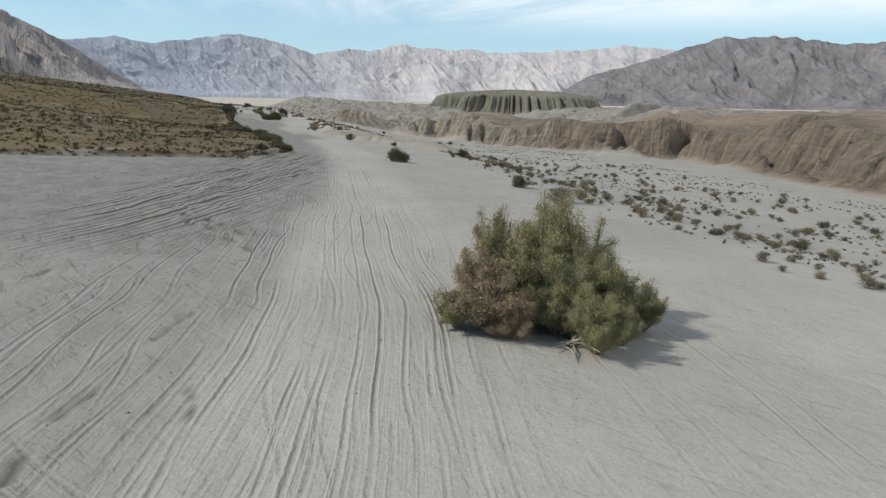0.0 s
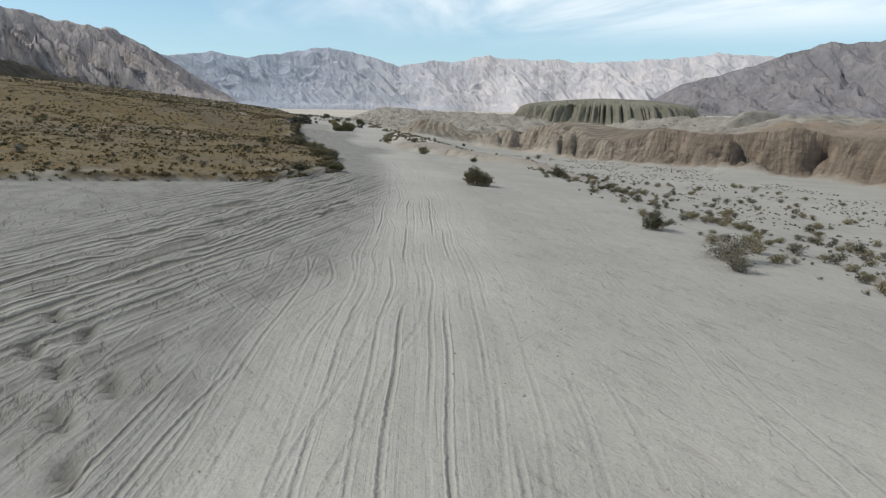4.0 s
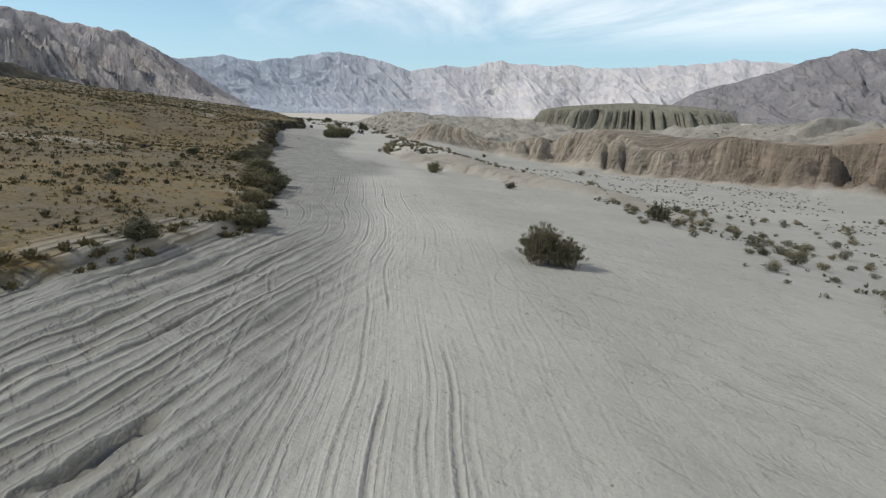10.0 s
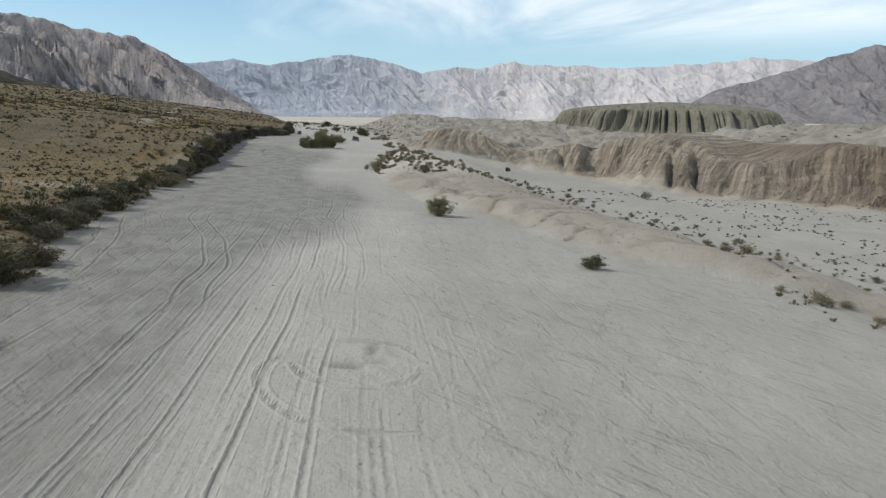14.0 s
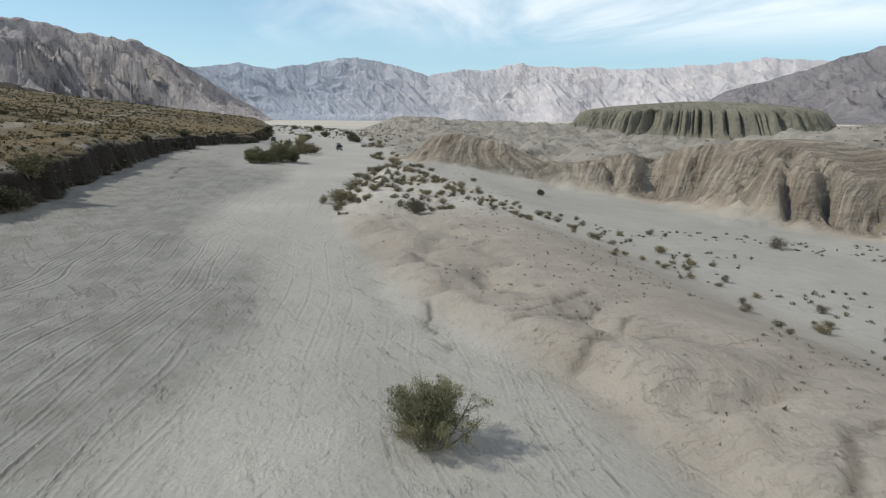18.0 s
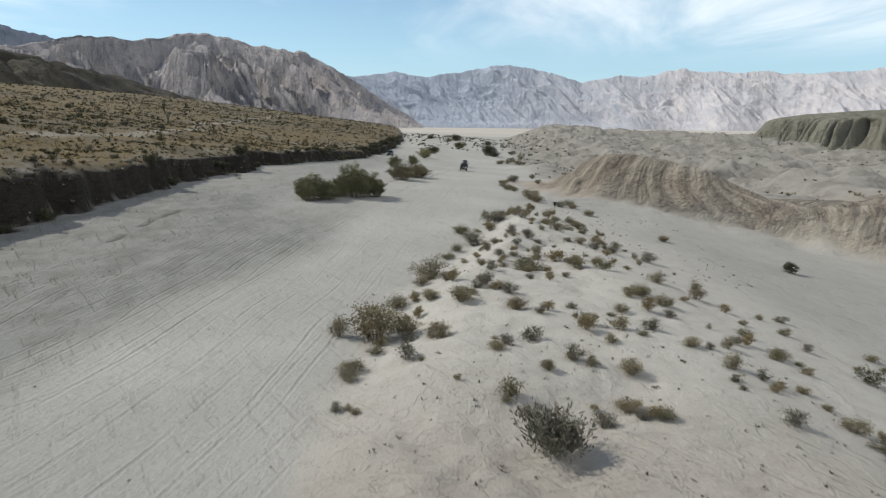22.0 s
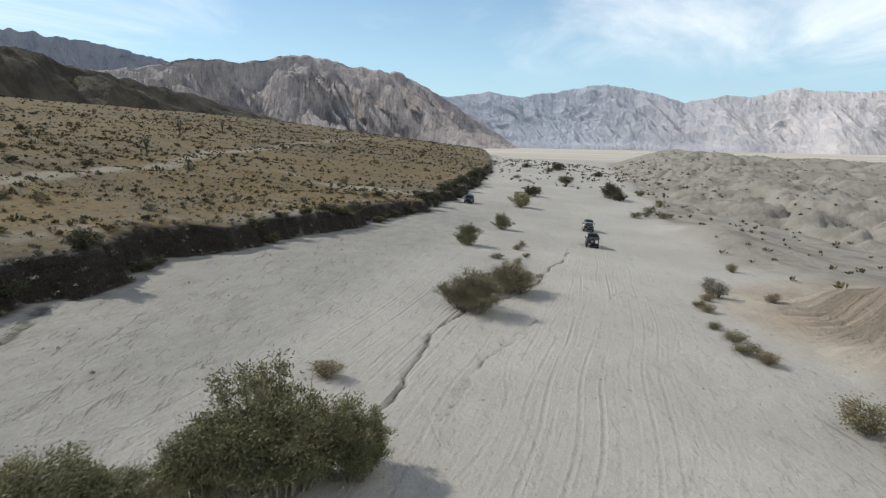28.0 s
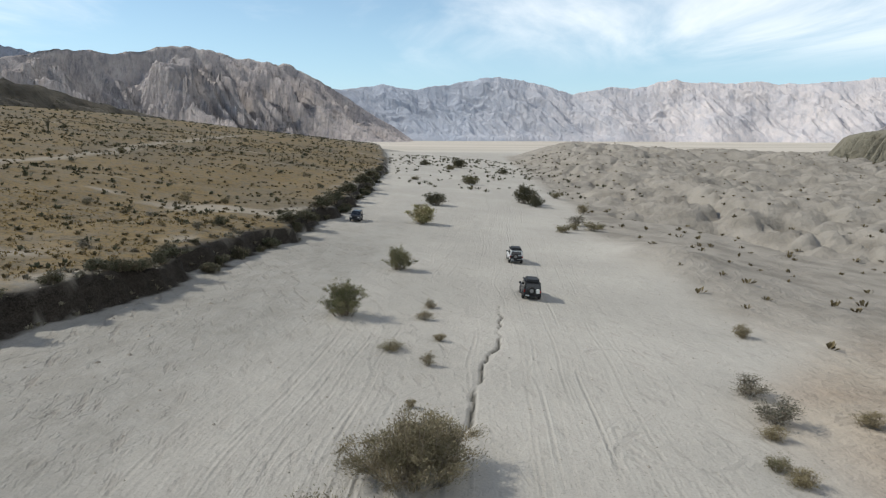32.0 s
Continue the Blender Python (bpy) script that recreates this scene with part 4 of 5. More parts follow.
mask_attribute(me, "dark", step(-56, -30, r_across) * step(-60, 0, r_along) * 0.95)

# ---- mountains and mesa ----
FAR_CREST = [(a, e + 0.2 + (0.15 if a > 15 else 0.0)) for a, e in FAR_CREST]
for nm, crest, rad, dep, seed, rock, gul, lab in (
        ("mountain_range_north", FAR_CREST, 4700, 430, 3, HAZED_FAR_ROCK, 0.42, "desert mountain range on the horizon, pale haze put into its colour"),
        ("mountain_east", EAST_CREST, 4200, 1000, 7, EAST_ROCK, 0.75, "grey bare rocky mountain east of the valley"),
        ("mountain_west", WEST_CREST, 4150, 900, 11, WEST_ROCK, 1.55, "brown gullied desert mountain west of the valley"),
        ("mountain_pale", PALE_CREST, 4680, 250, 15, HAZED_PALE_ROCK, 0.7, "distant blue-grey mountain ridge")):
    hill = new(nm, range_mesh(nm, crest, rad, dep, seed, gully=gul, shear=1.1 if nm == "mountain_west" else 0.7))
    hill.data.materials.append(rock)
    tagged(hill, lab, "mountain", kind="structure")


def mesa():
    """A flat-topped clay hill with fluted sides: rings from its foot to its top round a long oval."""
    n, levels = 1500, [(0.0, 1.30, 0.1), (0.10, 1.17, 0.35), (0.22, 1.08, 0.8), (0.42, 1.03, 1.1), (0.58, 1.00, 1.15), (0.70, 0.975, 1.0), (0.76, 0.95, 0.6), (0.80, 0.90, 0.25), (0.88, 0.72, 0.08), (0.96, 0.45, 0.0), (1.0, 0.12, 0.0)]
    a = np.linspace(0, 2 * np.pi, n, endpoint=False)
    cx, cy, tilt = 285.0, 690.0, radians(-47)
    ct, st = np.cos(a), np.sin(a)
    ex = np.sign(ct) * np.abs(ct) ** 0.75 * 92
    ey = np.sign(st) * np.abs(st) ** 0.75 * 45
    run = np.cumsum(np.hypot(np.diff(ex, append=ex[:1]), np.diff(ey, append=ey[:1])))
    bent = run + 7 * fbm(run / 22, run * 0, 88, 2)
    depth = 0.4 + 0.6 * vnoise(run / 13, run * 0, 89)
    flute = 3.0 - 9.5 * depth * ridged(bent / 9.0, run * 0, 81, 1) ** 7 - 7 * depth * ridged(bent / 4.7, run * 0, 85, 1) ** 4 + 2.0 * (vnoise(run / 2.2, run * 0, 82) - 0.5)
    tall = 0.6 + 0.7 * vnoise(run / 6, run * 0, 87)
    wander = 9 * fbm(run / 60, run * 0, 83)
    verts, faces = [], []
    for k, (hz, sc, fl) in enumerate(levels):
        radius = np.hypot(ex, ey) * sc + wander + flute * fl * (tall if k > 3 else 1.0)
        ang = np.arctan2(ey, ex)
        px, py = radius * np.cos(ang), radius * np.sin(ang)
        wx = cx + px * np.cos(tilt) - py * np.sin(tilt)
        wy = cy + px * np.sin(tilt) + py * np.cos(tilt)
        wz = -6.0 + 29.0 * hz + 0.9 * fbm(wx / 14, wy / 14, 84) * (0.4 + hz) - (6 if k == 0 else 0)
        verts += np.stack([wx, wy, wz], -1).tolist()
    for k in range(len(levels) - 1):
        for i in range(n):
            j = (i + 1) % n
            faces.append((k * n + i, k * n + j, (k + 1) * n + j, (k + 1) * n + i))
    verts.append((cx, cy, 23.4))
    top = (len(levels) - 1) * n
    faces += [(top + i, top + (i + 1) % n, len(verts) - 1) for i in range(n)]
    data = bpy.data.meshes.new("mesa")
    data.from_pydata(verts, [], faces)
    data.polygons.foreach_set("use_smooth", np.ones(len(faces), bool))
    data.materials.append(MESA_CLAY)
    tagged(new("mesa", data), "flat-topped grey-green clay mesa with fluted cliffs", "mesa", kind="structure")


mesa()

# ---- plants ----
def mesh_of(name, verts, faces, material, smooth=False):
    data = bpy.data.meshes.new(name)
    data.from_pydata(verts, [], faces)
    if smooth:
        data.polygons.foreach_set("use_smooth", np.ones(len(faces), bool))
    data.materials.append(material)
    return data


def add_tube(verts, faces, pts, radii, sides=4):
    """A tapering stem along points."""
    base = len(verts)
    for k, (p, r) in enumerate(zip(pts, radii)):
        ahead = (Vector(pts[min(k + 1, len(pts) - 1)]) - Vector(pts[max(k - 1, 0)])).normalized()
        side = ahead.orthogonal().normalized()
        other = ahead.cross(side)
        for s in range(sides):
            a = 2 * math.pi * s / sides
            q = Vector(p) + (side * math.cos(a) + other * math.sin(a)) * r
            verts.append(tuple(q))
    for k in range(len(pts) - 1):
        for s in range(sides):
            t = (s + 1) % sides
            faces.append((base + k * sides + s, base + k * sides + t, base + (k + 1) * sides + t, base + (k + 1) * sides + s))


def shrub_meshes(rng, stems, clumps, per, leaf, spread=0.5, low=0.1, droop=0.0, root=0.0, thin=0.010, spiky=0.0, clump=(0.06, 0.12), wide=(0.10, 0.22)):
    """Stems and leaves of a shrub about 1 m wide and 1 m high, standing on its origin."""
    sv, sf, tips = [], [], []
    for k in range(stems):
        a, lean = 2 * math.pi * (k + rng.random() * 0.8) / stems, rng.uniform(0.15, 1.0)
        reach, high = spread * lean * rng.uniform(0.75, 1.1), (1 - 0.55 * lean ** 2) * rng.uniform(0.72, 1.05)
        pts = []
        for t in (0, 0.3, 0.62, 1.0):
            pts.append((math.cos(a) * (root * lean + (reach - root * lean) * t ** 0.85) + rng.uniform(-0.03, 0.03) * t, math.sin(a) * (root * lean + (reach - root * lean) * t ** 0.85) + rng.uniform(-0.03, 0.03) * t,
                        high * t - droop * t * t * 0.3 - 0.02))
        add_tube(sv, sf, pts, (thin * 1.6, thin * 1.2, thin * 0.8, thin * 0.3))
        tips.append((pts[0], pts[2], pts[3]))
        for q in range(2):
            t0 = Vector(pts[1 + q])
            d = Vector((rng.uniform(-1, 1), rng.uniform(-1, 1), rng.uniform(0.1, 0.9))).normalized() * rng.uniform(0.16, 0.32)
            add_tube(sv, sf, [tuple(t0), tuple(t0 + d * 0.5), tuple(t0 + d)], (thin * 0.7, thin * 0.5, thin * 0.2), 3)
            tips.append((tuple(t0), tuple(t0 + d * 0.6), tuple(t0 + d)))
    lv, lf = [], []
    for c in range(clumps):
        p = tips[c % len(tips)]
        t = rng.uniform(0.15, 1.0)
        centre = Vector(p[1]).lerp(Vector(p[2]), (t - 0.5) * 2) if t > 0.5 else Vector(p[0]).lerp(Vector(p[1]), t * 2)
        size = rng.uniform(*clump)
        for _ in range(per):
            at_p = centre + Vector((rng.gauss(0, size), rng.gauss(0, size), rng.gauss(0, size * 0.75)))
            if at_p.z < low * rng.random():
                at_p.z = low * rng.uniform(0.3, 1.6)
            up = Vector((at_p.x * 0.9 + rng.uniform(-0.6, 0.6), at_p.y * 0.9 + rng.uniform(-0.6, 0.6), rng.uniform(-0.5 - droop, 0.9) + spiky)).normalized()
            side = up.cross(Vector((rng.uniform(-1, 1), rng.uniform(-1, 1), rng.uniform(-1, 1)))).normalized()
            n, w = leaf * rng.uniform(0.6, 1.5), leaf * rng.uniform(*wide) * (1 - 0.3 * spiky)
            b = len(lv)
            lv += [tuple(at_p), tuple(at_p + up * n * 0.5 + side * w), tuple(at_p + up * n), tuple(at_p + up * n * 0.45 - side * w)]
            lf.append((b, b + 1, b + 2, b + 3))
    return sv, sf, lv, lf


def shrub(name, rng, leaves, twigs, label, category="shrub", **how):
    thing = new(name)
    tagged(thing, label, category)
    sv, sf, lv, lf = shrub_meshes(rng, **how)
    for part_name, data in (("branchwork", mesh_of("branchwork", sv, sf, twigs)), ("foliage", mesh_of("foliage", lv, lf, leaves))):
        new(part_name, data).parent = thing
    return thing


rng = random.Random(5)
KINDS = {
    "willow": [shrub("desert_willow", rng, LEAF_GREEN, TWIG, "large green feathery desert shrub on the sand", stems=16, clumps=700, per=80, leaf=0.018, low=0.06, clump=(0.020, 0.052), wide=(0.16, 0.30), thin=0.012) for _ in range(2)],
    "brown": [shrub("desert_willow", rng, LEAF_BROWN, TWIG, "large half-dead brown desert shrub on the sand", stems=16, clumps=580, per=76, leaf=0.019, low=0.04, clump=(0.020, 0.050), wide=(0.16, 0.30), droop=0.5, thin=0.012) for _ in range(1)],
    "green": [shrub("desert_shrub", rng, LEAF_DARK if k else LEAF_OLIVE, TWIG, "dense dark green desert shrub on pale sand" if k else "rounded olive-green desert shrub on pale sand", stems=14, clumps=130, per=22, leaf=0.062, low=0.03, root=0.22, clump=(0.04, 0.085), wide=(0.18, 0.34)) for k in range(3)],
    "big": [shrub("large_shrub", rng, LEAF_OLIVE if k else LEAF_GREEN, TWIG, "large spreading olive-green shrub on pale sand" if k else "large spreading green shrub on pale sand", stems=20, clumps=330, per=32, leaf=0.050, low=0.05, spread=0.52, clump=(0.035, 0.075), wide=(0.18, 0.34)) for k in range(2)],
    "brush": [shrub("brush_clump", rng, LEAF_GREY if k else LEAF_DARK, TWIG, "spiky grey-brown brush clump on the sand" if k else "spiky dark brush clump on the sand", stems=18, clumps=110, per=26, leaf=0.10, low=0.03, spiky=0.9) for k in range(2)],
    "small": [shrub(("olive_shrub", "grey_shrub", "straw_shrub", "twiggy_shrub")[k], rng, (LEAF_OLIVE, LEAF_GREY, LEAF_STRAW, LEAF_SAGE)[k], TWIG, ("low olive desert shrub on pale sand", "low grey desert shrub on pale sand", "low straw-coloured desert shrub on pale sand", "low twiggy grey-tan shrub on pale sand")[k],
                    stems=12, clumps=100, per=(22, 22, 22, 18)[k], leaf=0.066, low=0.03, root=0.16) for k in range(4)],
    "tuft": [shrub(("olive_shrub", "grey_shrub", "dark_shrub", "tan_shrub")[k], rng, (LEAF_OLIVE, LEAF_GREY, LEAF_DARK, LEAF_STRAW)[k], TWIG, ("low olive desert shrub on pale sand", "low grey desert shrub on pale sand", "low dark desert shrub on pale sand", "low straw-coloured shrub on pale sand")[k],
                   stems=8, clumps=52, per=13, leaf=0.095, low=0.03, root=0.2, wide=(0.14, 0.28)) for k in range(4)],
    "thicket": [shrub("thicket_shrub", rng, LEAF_WISPY, TWIG, "broad dense olive-green shrub with fine twigs on pale sand", stems=50, clumps=860, per=50, leaf=0.028, low=0.02, root=0.3, spread=0.55, clump=(0.022, 0.05), wide=(0.14, 0.26), spiky=0.3, thin=0.006) for k in range(2)],
    "sage": [shrub("sage_shrub", rng, LEAF_SAGE, TWIG, "broad tan and grey-green feathery shrub on pale sand", stems=52, clumps=780, per=44, leaf=0.030, low=0.03, root=0.26, spread=0.54, clump=(0.025, 0.06), wide=(0.10, 0.2), spiky=0.6, thin=0.006) for k in range(2)],
    "wispy": [shrub("wispy_shrub", rng, LEAF_WISPY, TWIG, "large wispy dark olive shrub with fine upright twigs on pale sand", stems=46, clumps=780, per=42, leaf=0.027, low=0.03, root=0.2, spread=0.52, clump=(0.02, 0.05), wide=(0.10, 0.2), spiky=0.5, thin=0.006) for k in range(2)],
    "broom": [shrub("broom_shrub", rng, LEAF_BROOM, TWIG, "upright broom-like olive and brown shrub on the sand", stems=60, clumps=620, per=30, leaf=0.060, low=0.02, root=0.34, spread=0.48, clump=(0.015, 0.035), wide=(0.05, 0.1), spiky=1.4, thin=0.006)],
    "tan": [shrub("grass_tuft", rng, LEAF_TAN, TWIG, "dry straw-coloured grass tuft on pale sand", "grass tuft", stems=9, clumps=40, per=13, leaf=0.16, low=0.03, spiky=1.0)],
}
USED = set()


def plant(kind, x, y, w, h, group, which=None):
    """The first of a kind is placed itself; the rest are copies."""
    options = KINDS[kind]
    k = rng.randrange(len(options)) if which is None else which
    m = pose(x, y, ground_at(x, y) - 0.02, 0, 0, rng.uniform(0, 360)) @ Matrix.Diagonal((w, w * rng.uniform(0.85, 1.1), h, 1))
    source = options[k]
    if source in USED:
        source = copy_thing(source, m @ Matrix.Diagonal([1 / v for v in source.scale] + [1]))
    else:
        USED.add(source)
        source.matrix_basis = m
    source["group"] = group
    return source


# grove beside the start of the track
for kind, x, y, w, h in (("brown", 12.0, 31.4, 5.6, 5.4), ("willow", 14.4, 32.0, 5.8, 6.2), ("willow", 16.2, 27.2, 3.3, 3.8), ("willow", 19.2, 31.4, 4.2, 4.6), ("willow", 10.2, 31.3, 3.0, 2.4),
                         ("willow", 13.8, 34.8, 4.4, 6.7), ("willow", 17.4, 35.0, 5.2, 7.8), ("brown", 12.8, 29.8, 3.6, 3.2), ("brown", 16.8, 29.4, 3.2, 2.8), ("willow", 20.4, 33.6, 3.4, 3.6), ("willow", 19.2, 33.8, 5.4, 6.0), ("willow", 16.0, 33.6, 6.0, 7.2), ("willow", 15.6, 30.2, 4.4, 4.6), ("willow", 21.0, 30.4, 3.4, 3.4), ("willow", 17.6, 31.4, 4.4, 5.2), ("willow", 18.4, 28.4, 2.8, 2.6)):
    plant(kind, x, y, w, 1.07 * h, "grove shrubs")
# single shrubs of the wash
for kind, x, y, w, h in (("broom", 29.6, 132.9, 3.8, 3.4), ("broom", 31.2, 131.9, 2.6, 2.5), ("wispy", 33.6, 219.8, 3.9, 2.7), ("green", 42.0, 190.6, 2.0, 1.4), ("green", 42.8, 99.0, 3.1, 2.6), ("small", 42.9, 84.3, 4.8, 2.5),
                         ("small", 40.4, 79.6, 2.8, 1.8), ("small", 45.6, 91.8, 2.0, 1.3), ("green", 54.6, 164.6, 3.0, 2.9), ("small", 53.4, 169.7, 1.5, 0.8), ("small", 57.3, 185.1, 2.1, 1.1),
                         ("small", 50.5, 160.0, 1.2, 0.8), ("small", 63.5, 183.0, 1.6, 0.9), ("small", 59.0, 181.1, 1.1, 0.7), ("small", 60.0, 185.6, 1.3, 0.7), ("small", 55.9, 187.5, 0.9, 0.6),
                         ("brush", 37.4, 273.4, 3.2, 1.9), ("green", 66.5, 325.5, 1.9, 1.6), ("small", 86.8, 279.6, 2.8, 1.9), ("small", 66.7, 271.8, 1.8, 1.2), ("small", 71.9, 286.3, 1.4, 1.0), ("small", 62.2, 287.2, 1.3, 0.9)):
    plant(kind, x, y, w, h, "shrubs of the wash")
# shrubs down the middle of the wash
for kind, x, y, w, h in (("thicket", 10.0, 333.6, 4.6, 3.6), ("thicket", 12.0, 334.8, 3.6, 2.8), ("thicket", 14.6, 339.6, 5.8, 4.8), ("wispy", 12.8, 337.8, 3.6, 3.0), ("thicket", 17.0, 341.6, 3.6, 3.0), ("sage", 16.6, 365.9, 4.7, 3.3), ("sage", 18.2, 373.6, 4.9, 2.9),
                         ("wispy", 10.1, 396.0, 3.5, 3.1), ("wispy", 11.1, 416.2, 3.3, 2.8), ("big", 9.1, 455.4, 4.8, 3.5), ("green", 8.4, 483.7, 5.8, 3.3), ("green", 12.8, 543.6, 5.8, 3.4),
                         ("green", -10.3, 630.3, 5.3, 2.9), ("green", 2.0, 611.3, 4.5, 2.7), ("green", 4.3, 629.5, 7.2, 5.0), ("small", -3.4, 543.8, 2.7, 1.7), ("green", 27.3, 501.0, 6.0, 5.6),
                         ("green", 29.6, 496.0, 4.0, 3.6), ("green", 22.8, 609.9, 4.5, 2.7), ("small", 12.2, 349.9, 2.0, 1.2)):
    plant(kind, x, y, w, h, "shrubs in mid-wash")
for x, y, w, h in ((16.0, 401.0, 1.4, 0.8), (16.0, 396.9, 1.5, 0.8), (17.6, 391.8, 1.0, 0.7), (14.8, 388.9, 1.6, 0.8), (17.4, 386.8, 1.1, 0.9), (17.2, 380.3, 0.7, 0.6), (18.6, 377.6, 1.3, 1.2)):
    plant("small", x, y, w, h, "low shrubs in mid-wash", rng.choice((0, 2, 3)))
# along the foot of the eastern hills
for x, y, w, h in ((36.3, 383.3, 2.6, 1.6), (40.5, 400.6, 1.8, 1.3), (35.1, 367.9, 1.7, 1.0), (34.2, 370.7, 1.3, 0.8), (34.5, 376.4, 1.6, 0.9), (36.3, 363.4, 1.9, 1.1), (38.9, 354.6, 3.3, 2.1), (41.1, 383.7, 1.7, 1.1),
                   (36.1, 387.2, 2.5, 1.3), (35.1, 381.0, 1.5, 0.9), (34.0, 377.6, 1.2, 1.0), (39.7, 351.8, 2.4, 1.4), (46.5, 342.9, 1.8, 1.1), (42.9, 348.8, 2.2, 1.0), (44.8, 348.0, 1.7, 1.0),
                   (35.4, 364.9, 2.0, 1.1), (48.6, 313.5, 1.8, 1.1), (53.5, 328.7, 1.6, 1.0), (44.4, 351.3, 2.1, 1.2)):
    plant("small", x, y, w, h, "shrubs along the eastern hills", rng.choice((0, 0, 1, 2)))
for x, y, w, h in ((32.6, 459.7, 3.3, 1.8), (35.6, 469.7, 4.2, 2.3), (37.5, 465.1, 4.1, 2.0), (38.9, 488.8, 3.6, 2.7), (39.9, 468.3, 2.1, 1.3), (36.2, 519.7, 3.2, 2.4), (34.4, 464.0, 2.4, 1.6)):
    plant("tuft", x, y, w, h, "shrubs along the eastern hills", rng.choice((0, 1, 3)))
# on the low mound
for x, y, w, h in ((30.0, 298.7, 2.6, 1.6), (28.2, 286.6, 2.9, 2.3), (26.2, 286.3, 1.1, 1.1), (29.9, 286.9, 1.7, 1.4), (32.9, 290.1, 1.4, 1.1), (30.7, 292.0, 1.1, 0.8), (37.2, 300.7, 2.0, 1.4),
                   (32.2, 314.6, 1.9, 1.5), (40.9, 302.1, 1.3, 1.1), (34.3, 327.2, 2.4, 1.3), (30.8, 311.5, 1.1, 0.8), (33.6, 322.3, 1.2, 1.1), (33.5, 302.9, 0.8, 0.6), (34.4, 298.2, 1.0, 0.8),
                   (36.2, 289.4, 1.1, 0.8), (32.2, 284.7, 1.2, 0.8), (33.6, 293.1, 0.7, 0.6), (37.5, 314.0, 1.1, 1.0), (40.3, 331.5, 1.6, 1.0)):
    plant("small", x, y, 1.3 * w, 1.2 * h, "shrubs on the mound")
for x, y, w, h in ((42.9, 301.9, 1.3, 0.9), (43.6, 311.8, 1.1, 0.8), (43.6, 322.4, 1.1, 0.8), (44.6, 295.6, 1.2, 1.0), (49.3, 299.4, 1.4, 1.2), (43.7, 294.3, 1.1, 0.8), (46.9, 301.1, 1.2, 0.8),
                   (29.6, 296.4, 1.3, 0.7), (35.7, 292.3, 1.0, 0.7), (28.5, 292.3, 1.4, 1.0), (30.6, 320.5, 1.7, 1.1), (34.2, 329.5, 2.0, 1.2), (37.3, 323.5, 1.3, 1.1), (36.2, 326.8, 1.1, 0.9),
                   (32.7, 331.2, 1.3, 1.0), (39.7, 324.0, 1.3, 0.8), (43.4, 328.3, 1.2, 0.8), (35.8, 314.6, 1.1, 1.0), (40.5, 318.3, 1.9, 0.8)):
    plant("small", x, y, 1.3 * w, 1.2 * h, "shrubs on the mound")
for x, y, w, h in ((39.4, 304.1, 2.0, 1.1), (31.9, 294.9, 1.1, 1.0), (30.2, 290.0, 0.8, 0.9), (44.4, 291.9, 1.2, 1.1), (38.6, 297.0, 0.9, 0.8), (36.1, 307.4, 0.9, 0.7), (34.0, 333.0, 1.1, 0.8)):
    plant("tan", x, y, w, h, "grass tufts on the mound")
# along the western bank
for x, y, w, h in ((8.0, 138.3, 3.0, 1.8), (6.6, 150.0, 2.4, 1.5), (5.6, 162.0, 3.6, 2.3), (4.4, 171.0, 3.0, 1.7), (3.8, 178.8, 4.2, 2.4), (-1.6, 193.5, 3.0, 1.7), (-1.8, 207.2, 3.4, 2.0), (-2.0, 216.0, 3.0, 1.6), (-2.4, 229.9, 3.2, 2.0),
                   (-3.1, 252.0, 3.4, 2.2), (-3.6, 262.0, 3.4, 2.0), (-3.6, 268.0, 4.4, 3.0), (-4.2, 274.5, 4.6, 3.4), (-4.4, 281.0, 3.0, 1.8), (2.9, 129.2, 1.9, 1.0)):
    plant("green", x, y, w, h, "shrubs under the western bank", rng.choice((0, 0, 1)))
for x, y, w, h in ((-8.3, 477.7, 4.5, 2.8), (-7.0, 461.0, 4.4, 2.8), (-6.3, 450.7, 3.6, 2.5), (-5.2, 438.2, 4.0, 2.1), (-5.4, 431.3, 3.1, 1.8), (-4.9, 422.5, 2.8, 1.5), (-9.4, 496.5, 4.4, 2.9), (-5.4, 409.7, 2.3, 1.2),
                   (-6.7, 402.7, 3.0, 1.5), (-8.6, 362.8, 2.2, 1.3), (-9.2, 351.6, 2.1, 1.2), (-8.0, 384.0, 2.0, 1.1), (-7.0, 393.0, 2.2, 1.2), (-10.6, 508.0, 4.0, 2.4), (-12.2, 521.0, 4.0, 2.4), (-13.6, 534.0, 4.0, 2.2)):
    plant("green", x, y, w, h, "shrubs under the western bank", rng.choice((1, 2)))

for k in range(58):
    y = rng.uniform(284, 560)
    top = rng.random() < 0.2
    x = float(bank_x(y)) - rng.uniform(2.0, 4.5) if top else float(bank_x(y)) + rng.uniform(-0.3, 0.8)
    w = rng.uniform(0.7, 1.3) if top else rng.uniform(1.2, 2.8)
    plant("green", x, y, w, w * rng.uniform(0.5, 0.75), "shrubs under the western bank", rng.choice((1, 2)))

for k in range(46):
    y = rng.uniform(128, 262)
    w = rng.uniform(1.2, 3.2)
    plant(rng.choice(("green", "green", "brush")), float(bank_x(y)) - rng.uniform(-0.6, 1.8), y, w, w * rng.uniform(0.5, 0.75), "shrubs under the western bank")

